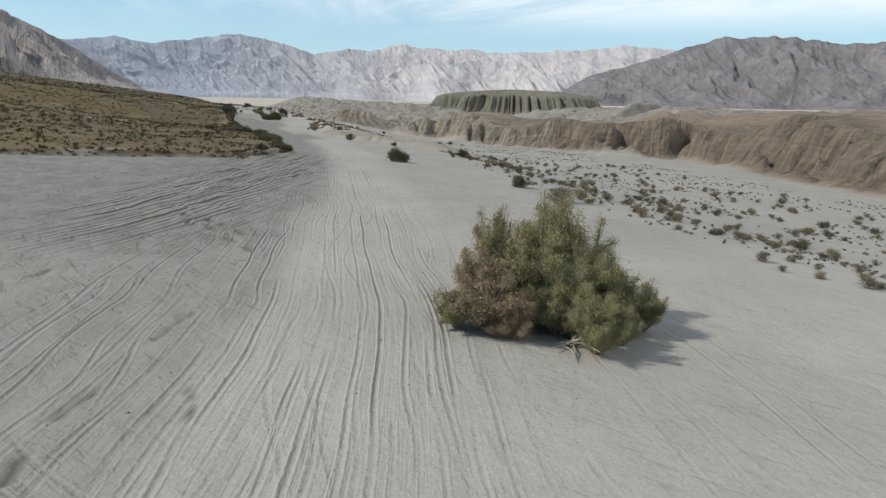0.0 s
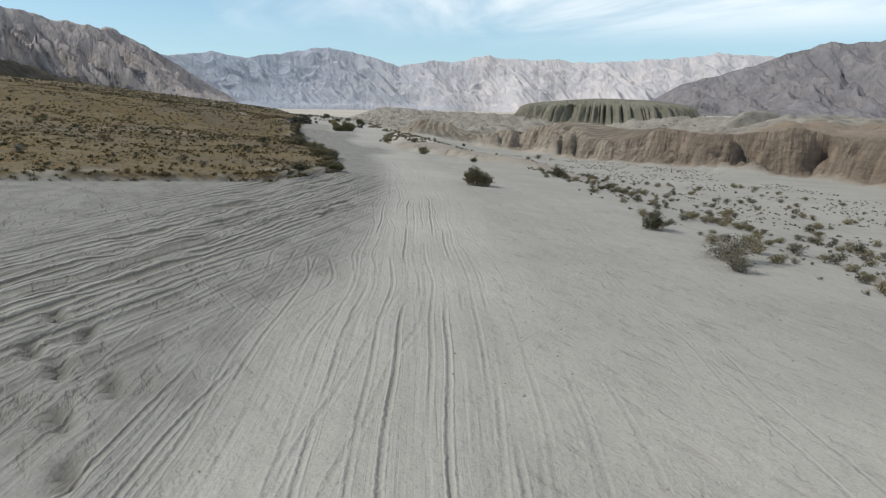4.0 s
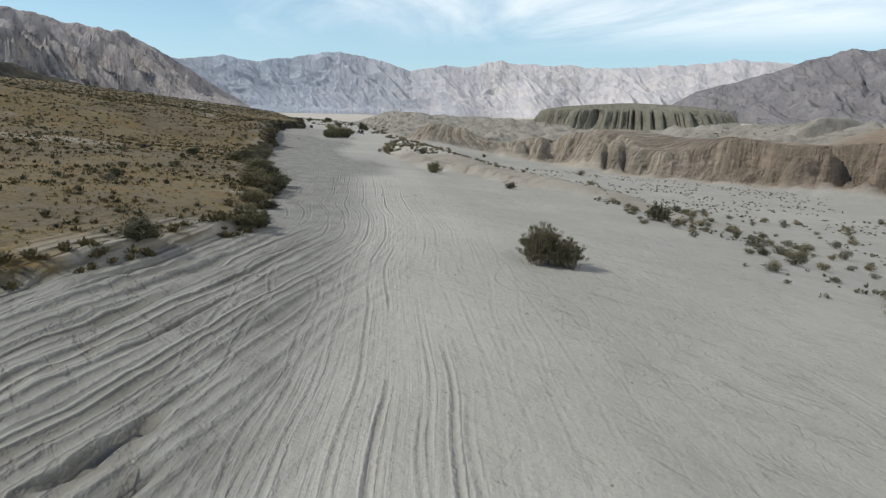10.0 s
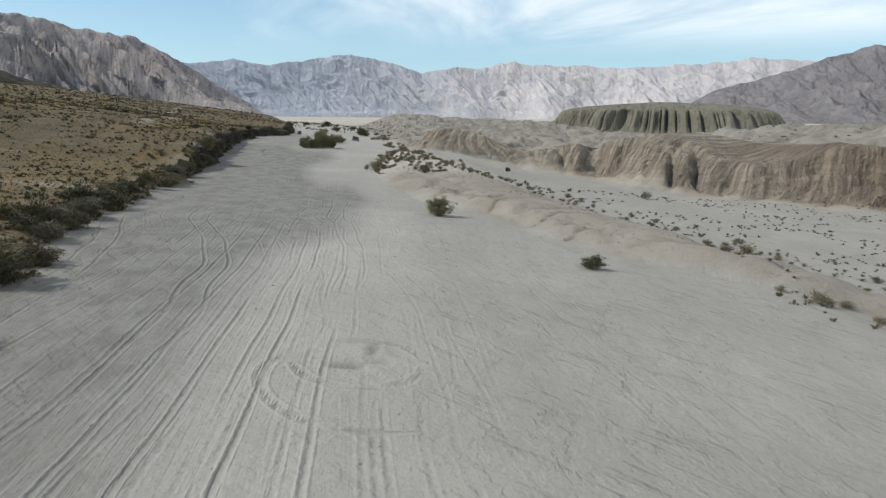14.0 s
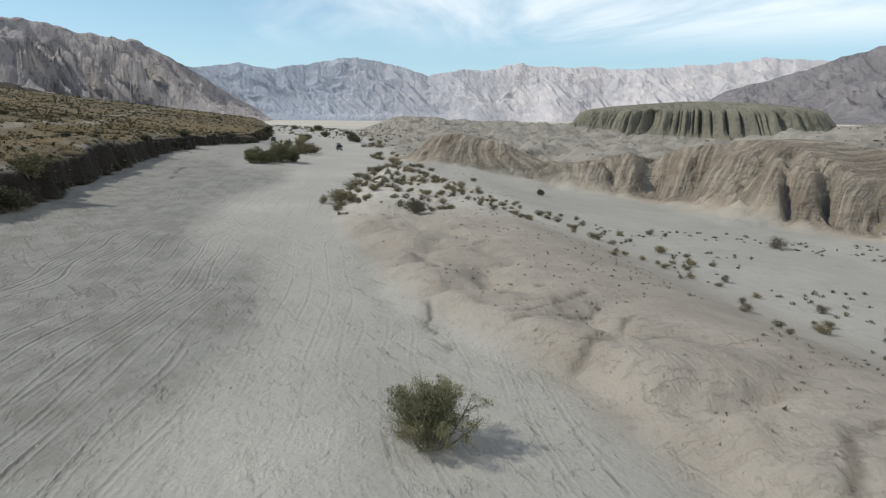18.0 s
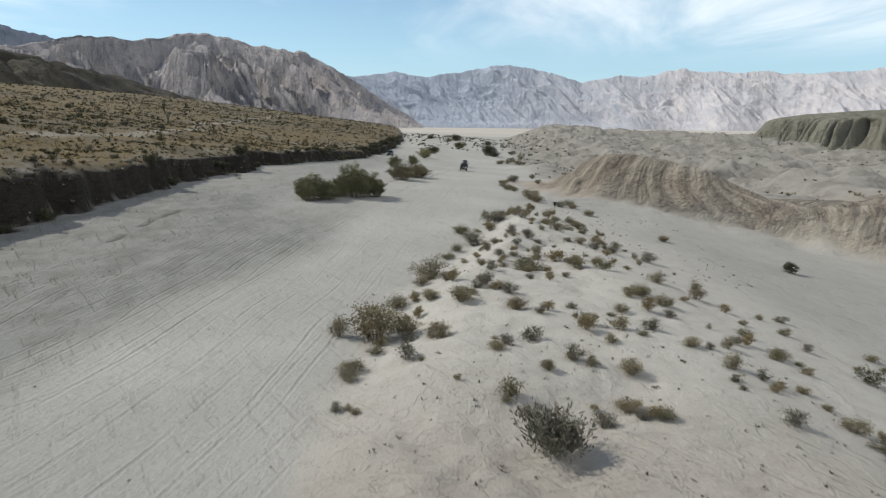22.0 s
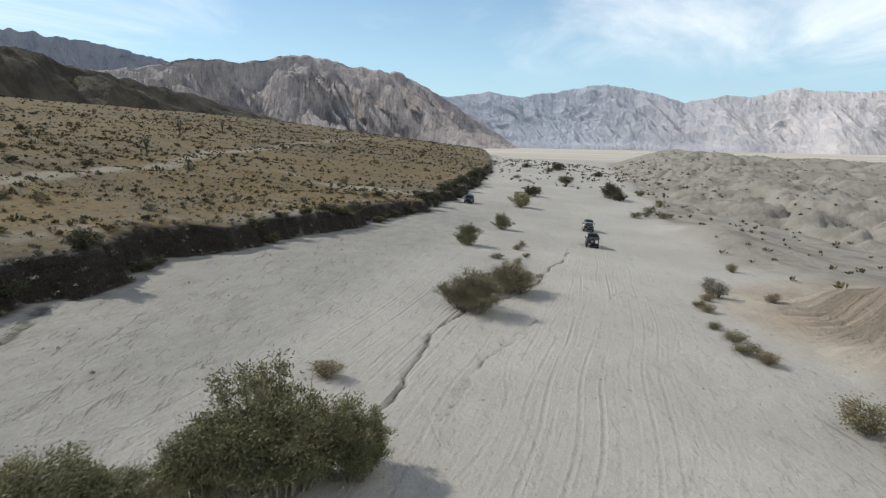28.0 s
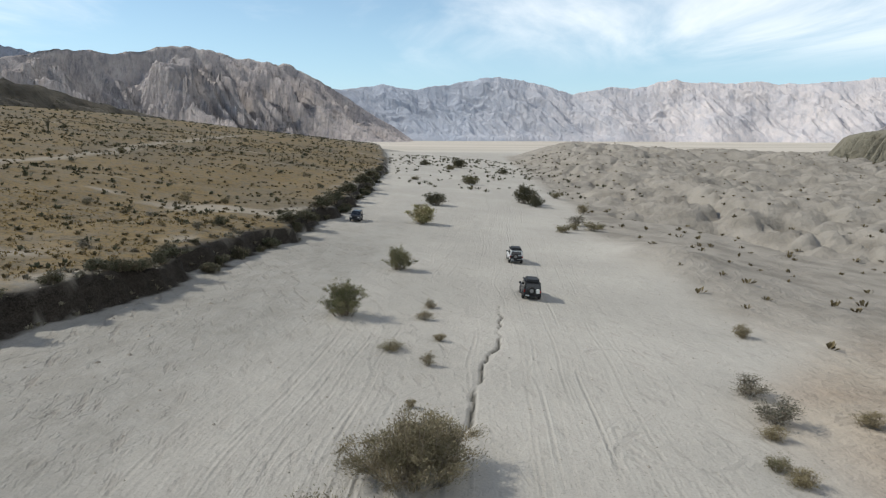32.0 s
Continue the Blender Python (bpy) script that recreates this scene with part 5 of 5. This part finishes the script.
# scattered shrubs: sandy terrace, side wash, bench
def scatter(count, xs, ys, keep, sizes, kinds, group, seed):
    r = random.Random(seed)
    done = 0
    for _ in range(count * 12):
        if done >= count:
            break
        x, y = r.uniform(*xs), r.uniform(*ys)
        if r.random() > keep(x, y):
            continue
        w = r.uniform(*sizes) * r.uniform(0.75, 1.25)
        plant(r.choice(kinds), x, y, w, w * r.uniform(0.5, 0.78), group)
        done += 1


def terrace(x, y):
    left = 46 + 0.10 * max(0, y - 120) + 2.5 * math.sin(y / 9)
    return (0.25 + 0.75 * float(vnoise(x / 7, y / 7, 91) > 0.42)) * (math.exp(-max(0, x - 70) / 35) if x > left else 0.0)


scatter(400, (44, 132), (40, 200), terrace, (0.9, 2.1), ("tuft",), "shrubs of the sandy terrace", 31)
scatter(95, (52, 78), (196, 300), lambda x, y: math.exp(-((x - (74 - 0.16 * (y - 196))) / 5) ** 2), (0.7, 1.4), ("tuft",), "shrubs beside the side wash", 33)
scatter(190, (27, 52), (276, 343), lambda x, y: 1.0 if mound_w(y) + 0.8 < x < mound_e(y) - 1 else 0.0, (0.5, 1.35), ("small", "small", "small", "tuft", "tan"), "shrubs on the mound", 35)
scatter(230, (-150, -4), (112, 560), lambda x, y: (1.0 if bank_depth(x, y) > 3 else 0.0) * (1.0 if x > -70 else 0.5), (0.9, 2.2), ("tuft", "green", "tuft"), "shrubs of the bench", 37)
scatter(60, (40, 220), (395, 720), lambda x, y: 0.7, (0.7, 1.5), ("tuft",), "shrubs of the broken ground", 39)


def scrub(name, label, count, xs, ys, keep, size, material, seed, blades=7):
    """Countless small tufts in one mesh."""
    r = np.random.RandomState(seed)
    x, y = r.uniform(*xs, count * 3), r.uniform(*ys, count * 3)
    k = r.rand(count * 3) < keep(x, y)
    x, y = x[k][:count], y[k][:count]
    z = ground_height(x, y)
    s = r.uniform(*size, len(x))
    n = len(x)
    a = r.uniform(0, 2 * np.pi, (n, blades))
    lean = r.uniform(0.2, 1.15, (n, blades))
    high = r.uniform(0.5, 1.0, (n, blades))
    foot = r.uniform(0, 0.45, (n, blades))
    fx, fy = x[:, None] + np.cos(a) * foot * s[:, None], y[:, None] + np.sin(a) * foot * s[:, None]
    tx, ty = fx + np.cos(a) * lean * 0.4 * s[:, None], fy + np.sin(a) * lean * 0.4 * s[:, None]
    tz = z[:, None] + high * s[:, None] * (0.85 - 0.45 * lean)
    sx, sy = -np.sin(a) * 0.14 * s[:, None], np.cos(a) * 0.14 * s[:, None]
    z0 = np.repeat(z[:, None] - 0.03, blades, 1)
    mx, my, mz = (fx + tx) / 2, (fy + ty) / 2, (z0 + tz) / 2 + 0.12 * s[:, None]
    co = np.stack([np.stack([fx, fy, z0], -1), np.stack([mx + sx, my + sy, mz], -1), np.stack([tx, ty, tz], -1), np.stack([mx - sx, my - sy, mz], -1)], 2).reshape(-1, 3)
    quads = np.arange(len(co)).reshape(-1, 4)
    data = bpy.data.meshes.new(name)
    data.vertices.add(len(co))
    data.vertices.foreach_set("co", co.astype(np.float32).ravel())
    data.loops.add(quads.size)
    data.loops.foreach_set("vertex_index", quads.astype(np.int32).ravel())
    data.polygons.add(len(quads))
    data.polygons.foreach_set("loop_start", np.arange(0, quads.size, 4, dtype=np.int32))
    data.update()
    data.materials.append(material)
    tagged(new(name, data), label, "scrub", kind="stuff")


on_bench = lambda x, y: (bank_depth(x, y) > 1.5 + 2 * vnoise(x / 3, y / 3, 93)) * (0.25 + 0.75 * (vnoise(x / 6, y / 6, 92) > 0.4))
scrub("dry_grass", "ochre dry grass tufts covering the bench", 44000, (-110, 10), (98, 430), on_bench, (0.14, 0.38), LEAF_DRY, 41, 5)
scrub("bench_scrub", "low grey-green scrub covering the bench", 10000, (-150, 10), (100, 620), on_bench, (0.30, 0.70), LEAF_BENCH, 42, 16)
scrub("dark_scrub", "dark low brush dotted over the bench", 1700, (-90, 10), (100, 460), on_bench, (0.4, 0.9), LEAF_DARK, 48, 14)
bank_lip = lambda x, y: 1.0 * (np.abs(bank_depth(x, y) + bank_wander(x, y) - 1.2) < 1.7) * (0.3 + 0.7 * (vnoise(x / 4, y / 4, 98) > 0.38))
scrub("edge_scrub", "grey-green scrub along the edge of the bank", 2600, (-40, 12), (96, 270), bank_lip, (0.35, 1.0), LEAF_BENCH, 55, 16)
scrub("lip_scrub", "dry grey tufts hanging over the edge of the bank", 2600, (-24, 2), (262, 560), bank_lip, (0.25, 0.7), LEAF_GREY, 56, 14)
scrub("far_scrub", "dark far scrub dotted over the slopes", 3200, (-330, -40), (300, 900), on_bench, (0.7, 1.6), LEAF_DARK, 43, 9)
scrub("wash_scrub", "low scattered scrub at the end of the wash", 500, (-40, 60), (520, 760), lambda x, y: 0.2 + 0.8 * (vnoise(x / 12, y / 12, 94) > 0.5), (0.7, 1.8), LEAF_DARK, 44, 9)
scrub("terrace_scrub", "small dry tufts on the sandy terrace", 2200, (47, 140), (40, 290), lambda x, y: 1.0 * (vnoise(x / 9, y / 9, 95) > 0.45) * (x > 47 + 0.1 * np.maximum(0, y - 120)), (0.25, 0.65), LEAF_GREY, 45, 12)
scrub("hill_scrub", "sparse scrub on the clay hills", 1500, (40, 330), (380, 780), lambda x, y: 1.0 + 0 * x, (0.5, 1.3), LEAF_BENCH, 46, 10)
scrub("mound_scrub", "small dead twigs on the mound", 700, (28, 58), (200, 345), lambda x, y: 1.0 * (x > mound_w(y) + 3) * (vnoise(x / 6, y / 6, 97) > 0.5), (0.12, 0.3), LEAF_GREY, 47, 6)

# ---- vehicles ----
BLACK = plain("black_paint", (0.006, 0.007, 0.009), 0.28, 0, 0.5, 0.2)
WHITE = plain("white_paint", (0.62, 0.62, 0.60), 0.4, 0, 0.5, 0.06)
NAVY = plain("dark_paint", (0.022, 0.022, 0.024), 0.35, 0, 0.5, 0.2)
RUBBER = plain("tyre_rubber", (0.022, 0.021, 0.020), 0.9, 0, 0.2, 0.3, 12)
RIM = plain("dull_alloy", (0.28, 0.28, 0.28), 0.45, 0.8, 0.5, 0.1)
TRIM = plain("black_plastic", (0.014, 0.014, 0.015), 0.6, 0, 0.3, 0.2)
PANE = plain("dark_glass", (0.010, 0.012, 0.014), 0.08, 0, 0.6, 0.1)
LAMP_RED = plain("red_lens", (0.30, 0.015, 0.012), 0.25, 0, 0.5, 0.1)
LAMP_CLEAR = plain("clear_lens", (0.62, 0.62, 0.60), 0.15, 0, 0.6, 0.05)
CAN_WHITE = plain("white_can", (0.66, 0.66, 0.62), 0.5, 0, 0.4, 0.06)
PLATE = plain("pale_plate", (0.55, 0.55, 0.50), 0.5, 0, 0.4, 0.05)


def part(name, bm, material, parent, label=""):
    data = bpy.data.meshes.new(name)
    bm.to_mesh(data)
    bm.free()
    data.materials.append(material)
    ob = new(name, data)
    ob.parent = parent
    if label:
        ob["label"] = label
    return ob


def block(x0, x1, y0, y1, z0, z1, bevel=0.03, top=None):
    """A bevelled box; top: (inset x, inset at y0, inset at y1) of its upper face."""
    bm = bmesh.new()
    bmesh.ops.create_cube(bm, size=1)
    for v in bm.verts:
        up = v.co.z > 0
        v.co = Vector(((x0 + x1) / 2 + v.co.x * (x1 - x0), (y0 + y1) / 2 + v.co.y * (y1 - y0), (z0 + z1) / 2 + v.co.z * (z1 - z0)))
        if up and top:
            v.co.x -= math.copysign(top[0], v.co.x - (x0 + x1) / 2)
            v.co.y += top[1] if v.co.y < (y0 + y1) / 2 else -top[2]
    if bevel:
        bmesh.ops.bevel(bm, geom=bm.edges[:], offset=bevel, segments=2, affect="EDGES")
    return bm


def profile(points, half, bevel=0.05, taper=0.0, z_taper=1.0):
    """A body side (y, z) drawn out to both sides; above z_taper it leans inwards."""
    bm = bmesh.new()
    rows = []
    for sx in (-1, 1):
        rows.append([bm.verts.new((sx * (half - max(0, z - z_taper) * taper), y, z)) for y, z in points])
    bm.faces.new(rows[0])
    bm.faces.new(rows[1][::-1])
    n = len(points)
    for k in range(n):
        bm.faces.new((rows[0][k], rows[1][k], rows[1][(k + 1) % n], rows[0][(k + 1) % n]))
    bmesh.ops.recalc_face_normals(bm, faces=bm.faces[:])
    if bevel:
        bmesh.ops.bevel(bm, geom=bm.edges[:], offset=bevel, segments=2, affect="EDGES")
    return bm


def disc(radius, width, seg=28, hole=0.0, bevel=0.03):
    """A wheel-like drum about the x axis."""
    bm = bmesh.new()
    rings = []
    shape = [(radius - bevel, -width / 2), (radius, -width / 2 + bevel), (radius, width / 2 - bevel), (radius - bevel, width / 2)]
    shape = [(max(hole, 0.001), -width / 2)] + shape + [(max(hole, 0.001), width / 2)]
    for r, x in shape:
        rings.append([bm.verts.new((x, r * math.cos(2 * math.pi * k / seg), r * math.sin(2 * math.pi * k / seg))) for k in range(seg)])
    for a, b in zip(rings, rings[1:] + rings[:1]):
        for k in range(seg):
            bm.faces.new((a[k], a[(k + 1) % seg], b[(k + 1) % seg], b[k]))
    bmesh.ops.recalc_face_normals(bm, faces=bm.faces[:])
    return bm


def pane(corners, thick=0.012):
    bm = bmesh.new()
    vs = [bm.verts.new(c) for c in corners]
    f = bm.faces.new(vs)
    got = bmesh.ops.extrude_face_region(bm, geom=[f])
    n = f.normal.copy() if f.normal.length else Vector((0, 0, 1))
    bm.normal_update()
    n = f.normal
    for v in got["geom"]:
        if isinstance(v, bmesh.types.BMVert):
            v.co -= n * thick
    bmesh.ops.recalc_face_normals(bm, faces=bm.faces[:])
    return bm


def moved(bm, x, y, z, rz=0):
    bmesh.ops.transform(bm, matrix=pose(x, y, z, 0, 0, rz), verts=bm.verts[:])
    return bm


def wagon(name, paint, label, rack=True, spare=True, can=True):
    """A boxy off-road wagon, 4.75 m long, front towards +y."""
    car = tagged(new(name), label, "car", "vehicles in the wash")
    body = part("body", profile([(-2.2, 0.55), (-2.25, 0.75), (-2.22, 1.12), (-2.2, 1.18), (1.0, 1.18), (2.15, 1.08), (2.3, 0.98), (2.32, 0.62), (2.2, 0.5), (1.9, 0.45), (-1.9, 0.45)], 0.93, 0.06), paint, car)
    part("bonnet", block(-0.78, 0.78, 1.02, 2.2, 1.10, 1.2, 0.04, (0.08, 0.0, 0.16)), paint, body)
    cabin = part("cabin", profile([(-2.2, 1.15), (-2.14, 1.6), (-2.02, 1.82), (-1.9, 1.86), (0.1, 1.86), (0.3, 1.8), (1.02, 1.15)], 0.90, 0.04, 0.2, 1.15), paint, car)
    lean = lambda z: 0.90 - max(0, z - 1.15) * 0.2 + 0.014
    for sx in (-1, 1):
        for y0, y1, q0, q1 in ((-2.0, -1.2, -1.95, -1.2), (-1.1, -0.25, -1.1, -0.25), (-0.15, 0.78, -0.15, 0.28)):
            c = [(sx * lean(1.22), y0, 1.22), (sx * lean(1.22), y1, 1.22), (sx * lean(1.74), q1, 1.74), (sx * lean(1.74), q0, 1.74)]
            part("window", pane(c if sx > 0 else c[::-1]), PANE, cabin, "tinted side window")
    part("windscreen", pane([(-0.78, 1.0, 1.22), (-0.68, 0.36, 1.79), (0.68, 0.36, 1.79), (0.78, 1.0, 1.22)][::-1], 0.02), PANE, cabin)
    part("rear_window", pane([(-0.72, -2.2, 1.24), (0.72, -2.2, 1.24), (0.64, -2.09, 1.72), (-0.64, -2.09, 1.72)], 0.02), PANE, cabin)
    for sx in (-1, 1):
        for y in (-1.35, 1.42):
            tyre = part("tyre", moved(disc(0.41, 0.27, 28, 0.22, 0.05), sx * 0.84, y, 0.41), RUBBER, car)
            part("rim", moved(disc(0.225, 0.2, 20, 0.05, 0.02), sx * 0.85, y, 0.41), RIM, tyre, "dull alloy rim")
            part("wheel_arch", block(sx * 0.9 - 0.07, sx * 0.9 + 0.07, y - 0.55, y + 0.55, 0.78, 0.92, 0.04, (0.0, 0.16, 0.16)), TRIM, body)
        part("side_step", block(sx * 0.93 - 0.08, sx * 0.93 + 0.08, -0.85, 0.9, 0.38, 0.46, 0.02), TRIM, car)
        mirror = block(sx * 1.06 - 0.11, sx * 1.06 + 0.11, 0.62, 0.76, 1.2, 1.42, 0.03)
        part("mirror", mirror, TRIM, car)
        part("tail_lamp", block(sx * 0.83 - 0.07, sx * 0.83 + 0.07, -2.29, -2.2, 0.88, 1.14, 0.02), LAMP_RED, body, "red tail lamp")
        part("headlamp", block(sx * 0.68 - 0.17, sx * 0.68 + 0.17, 2.26, 2.34, 0.82, 1.0, 0.03), LAMP_CLEAR, body, "clear headlamp")
        for y in (-1.02, -0.1):
            part("door_handle", block(sx * 0.945 - 0.02, sx * 0.945 + 0.02, y - 0.09, y + 0.09, 1.0, 1.04, 0.008), TRIM, body)
    part("front_bumper", block(-0.95, 0.95, 2.2, 2.48, 0.42, 0.68, 0.05, (0.08, 0, 0.04)), TRIM, car)
    part("grille", block(-0.46, 0.46, 2.27, 2.35, 0.74, 1.0, 0.02), TRIM, car)
    bumper = part("rear_bumper", block(-0.94, 0.94, -2.42, -2.15, 0.45, 0.68, 0.05), TRIM, car)
    part("number_plate", block(-0.72, -0.32, -2.44, -2.41, 0.52, 0.65, 0.008), PLATE, bumper, "pale plate")
    # dark panel added over the white rear for its shade and black parts
    if paint is WHITE:
        part("rear_shade_panel", block(-0.80, 0.80, -2.27, -2.235, 0.72, 1.16, 0.012), TRIM, body, "dark rear panel for the shade and black parts there")
    if spare:
        wheel = part("spare_wheel", moved(disc(0.39, 0.25, 28, 0.2, 0.05), 0, 0, 0, 90), RUBBER, car)
        wheel.matrix_basis = pose(-0.12, -2.42, 1.08)
        part("rim", moved(disc(0.22, 0.2, 18, 0.05, 0.02), 0, 0, 0, 90), RIM, wheel)
    if can:
        part("jerry_can", block(0.34, 0.72, -2.52, -2.27, 0.82, 1.28, 0.05), CAN_WHITE, car, "white jerry can")
        part("ladder", block(-0.78, -0.72, -2.28, -2.24, 0.8, 1.8, 0.01), TRIM, car)
        part("snorkel", block(0.88, 0.98, 0.7, 0.82, 1.1, 1.92, 0.03), TRIM, car)
    if rack:
        rail = part("roof_rack", block(-0.72, 0.72, -2.05, 0.3, 1.90, 1.96, 0.02), TRIM, car)
        for y in (-1.8, -1.0, -0.2):
            part("crossbar", block(-0.74, 0.74, y - 0.03, y + 0.03, 1.85, 1.91, 0.01), TRIM, rail)
        part("roof_tent", block(-0.66, 0.66, -2.15, 0.1, 1.96, 2.2, 0.06, (0.05, 0.06, 0.1)), TRIM, car, "flat folded roof tent")
        part("awning", block(-0.88, -0.72, -1.9, 0.3, 1.9, 2.04, 0.05), TRIM, car)
    return car


def park(car, x, y, turn):
    """Stand a car on the ground, tilted with it."""
    d = 1.4
    dx = (ground_at(x + 0.85, y) - ground_at(x - 0.85, y)) / 1.7
    dy = (ground_at(x, y + d) - ground_at(x, y - d)) / (2 * d)
    up = Vector((-dx, -dy, 1)).normalized()
    ahead = Vector((math.sin(radians(turn)), math.cos(radians(turn)), 0))
    ahead = (ahead - up * ahead.dot(up)).normalized()
    side = ahead.cross(up)
    m = Matrix((side, ahead, up)).transposed().to_4x4()
    m.translation = (x, y, sum(ground_at(x + a, y + b) for a in (-0.85, 0.85) for b in (-d, d)) / 4 - 0.03)
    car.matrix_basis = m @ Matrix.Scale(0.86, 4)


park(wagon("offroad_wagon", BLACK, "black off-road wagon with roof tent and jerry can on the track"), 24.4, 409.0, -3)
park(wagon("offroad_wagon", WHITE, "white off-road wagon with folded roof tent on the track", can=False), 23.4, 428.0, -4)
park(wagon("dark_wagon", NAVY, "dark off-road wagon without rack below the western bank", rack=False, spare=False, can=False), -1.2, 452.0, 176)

# ---- small things ----
def sign_post(x, y):
    sign = tagged(new("trail_marker"), "small brown trail marker on a thin post in the sand", "sign")
    sign.matrix_basis = pose(x, y, ground_at(x, y) - 0.05, 0, 0, 12)
    part("post", block(-0.035, 0.035, -0.03, 0.03, 0, 1.25, 0.01), TWIG, sign)
    part("panel", block(-0.14, 0.14, -0.05, -0.03, 0.75, 1.3, 0.01), TRIM, sign, "dark blank panel")


sign_post(41.9, 344.2)


def ocotillo(x, y, h):
    r = random.Random(int(x * 7 + y))
    thing = tagged(new("ocotillo"), "tall spindly ocotillo with bare whip-like stems", "plant", "ocotillos")
    thing.matrix_basis = pose(x, y, ground_at(x, y) - 0.05)
    for k in range(11):
        verts, faces = [], []
        a, lean = 2 * math.pi * k / 11 + r.uniform(-0.2, 0.2), r.uniform(0.1, 0.45)
        pts = [(math.cos(a) * lean * h * t * t * 0.8 + 0.05 * math.cos(a), math.sin(a) * lean * h * t * t * 0.8 + 0.05 * math.sin(a), h * t * (1 - 0.25 * lean)) for t in (0, 0.35, 0.7, 1)]
        add_tube(verts, faces, pts, (0.07, 0.06, 0.05, 0.03), 5)
        new("stem", mesh_of("stem", verts, faces, LEAF_DARK)).parent = thing


for x, y, h in ((196.0, 700.0, 4.2), (214.0, 716.0, 4.6), (222.0, 722.0, 4.2), (-88.0, 480.0, 4.5), (-100.0, 520.0, 4.0), (-60.0, 430.0, 3.6)):
    ocotillo(x, y, h)


def dead_branches(x, y):
    """Bleached dead wood leaning in the grove."""
    r = random.Random(8)
    thing = tagged(new("dead_branches"), "tangle of bleached dead branches under the shrubs", "branches")
    thing.matrix_basis = pose(x, y, ground_at(x, y) - 0.03)
    for k in range(16):
        verts, faces = [], []
        a = r.uniform(-2.6, 0.6)
        n = r.uniform(1.2, 2.6)
        rise = r.uniform(0.1, 0.75)
        pts = [(math.cos(a) * n * t + 0.25 * math.sin(5 * t + k), math.sin(a) * n * t + 0.2 * math.cos(4 * t + k), 0.05 + rise * n * (t - 0.45 * t * t)) for t in (0, 0.25, 0.5, 0.75, 1)]
        add_tube(verts, faces, pts, (0.05, 0.042, 0.034, 0.024, 0.012), 5)
        new("branch", mesh_of("branch", verts, faces, BLEACHED, True)).parent = thing


dead_branches(15.4, 28.6)
dead_branches(18.0, 30.2)


def stones(name, label, count, xs, ys, size, seed):
    r = np.random.RandomState(seed)
    x, y, s = r.uniform(*xs, count), r.uniform(*ys, count), r.uniform(*size, count) * r.uniform(0.5, 1, count)
    z = ground_height(x, y)
    base = np.array([(1, 0, 0), (0.3, 0.9, 0), (-0.8, 0.6, 0), (-0.8, -0.6, 0), (0.3, -0.9, 0), (0.1, 0.1, 0.75)])
    co = base[None] * s[:, None, None] * r.uniform(0.6, 1.3, (count, 6, 3))
    co += np.stack([x, y, z - 0.01], -1)[:, None]
    tri = np.array([(0, 1, 5), (1, 2, 5), (2, 3, 5), (3, 4, 5), (4, 0, 5)])
    faces = (tri[None] + 6 * np.arange(count)[:, None, None]).reshape(-1, 3)
    tagged(new(name, mesh_of(name, co.reshape(-1, 3).tolist(), faces.tolist(), STONE)), label, "stones", kind="stuff")


stones("wash_stones", "small dark stones and twigs strewn on the sand", 4500, (-8, 44), (22, 470), (0.04, 0.13), 51)
stones("bank_rubble", "clods fallen from the bank onto the sand", 260, (-9, 2), (245, 400), (0.06, 0.25), 52)
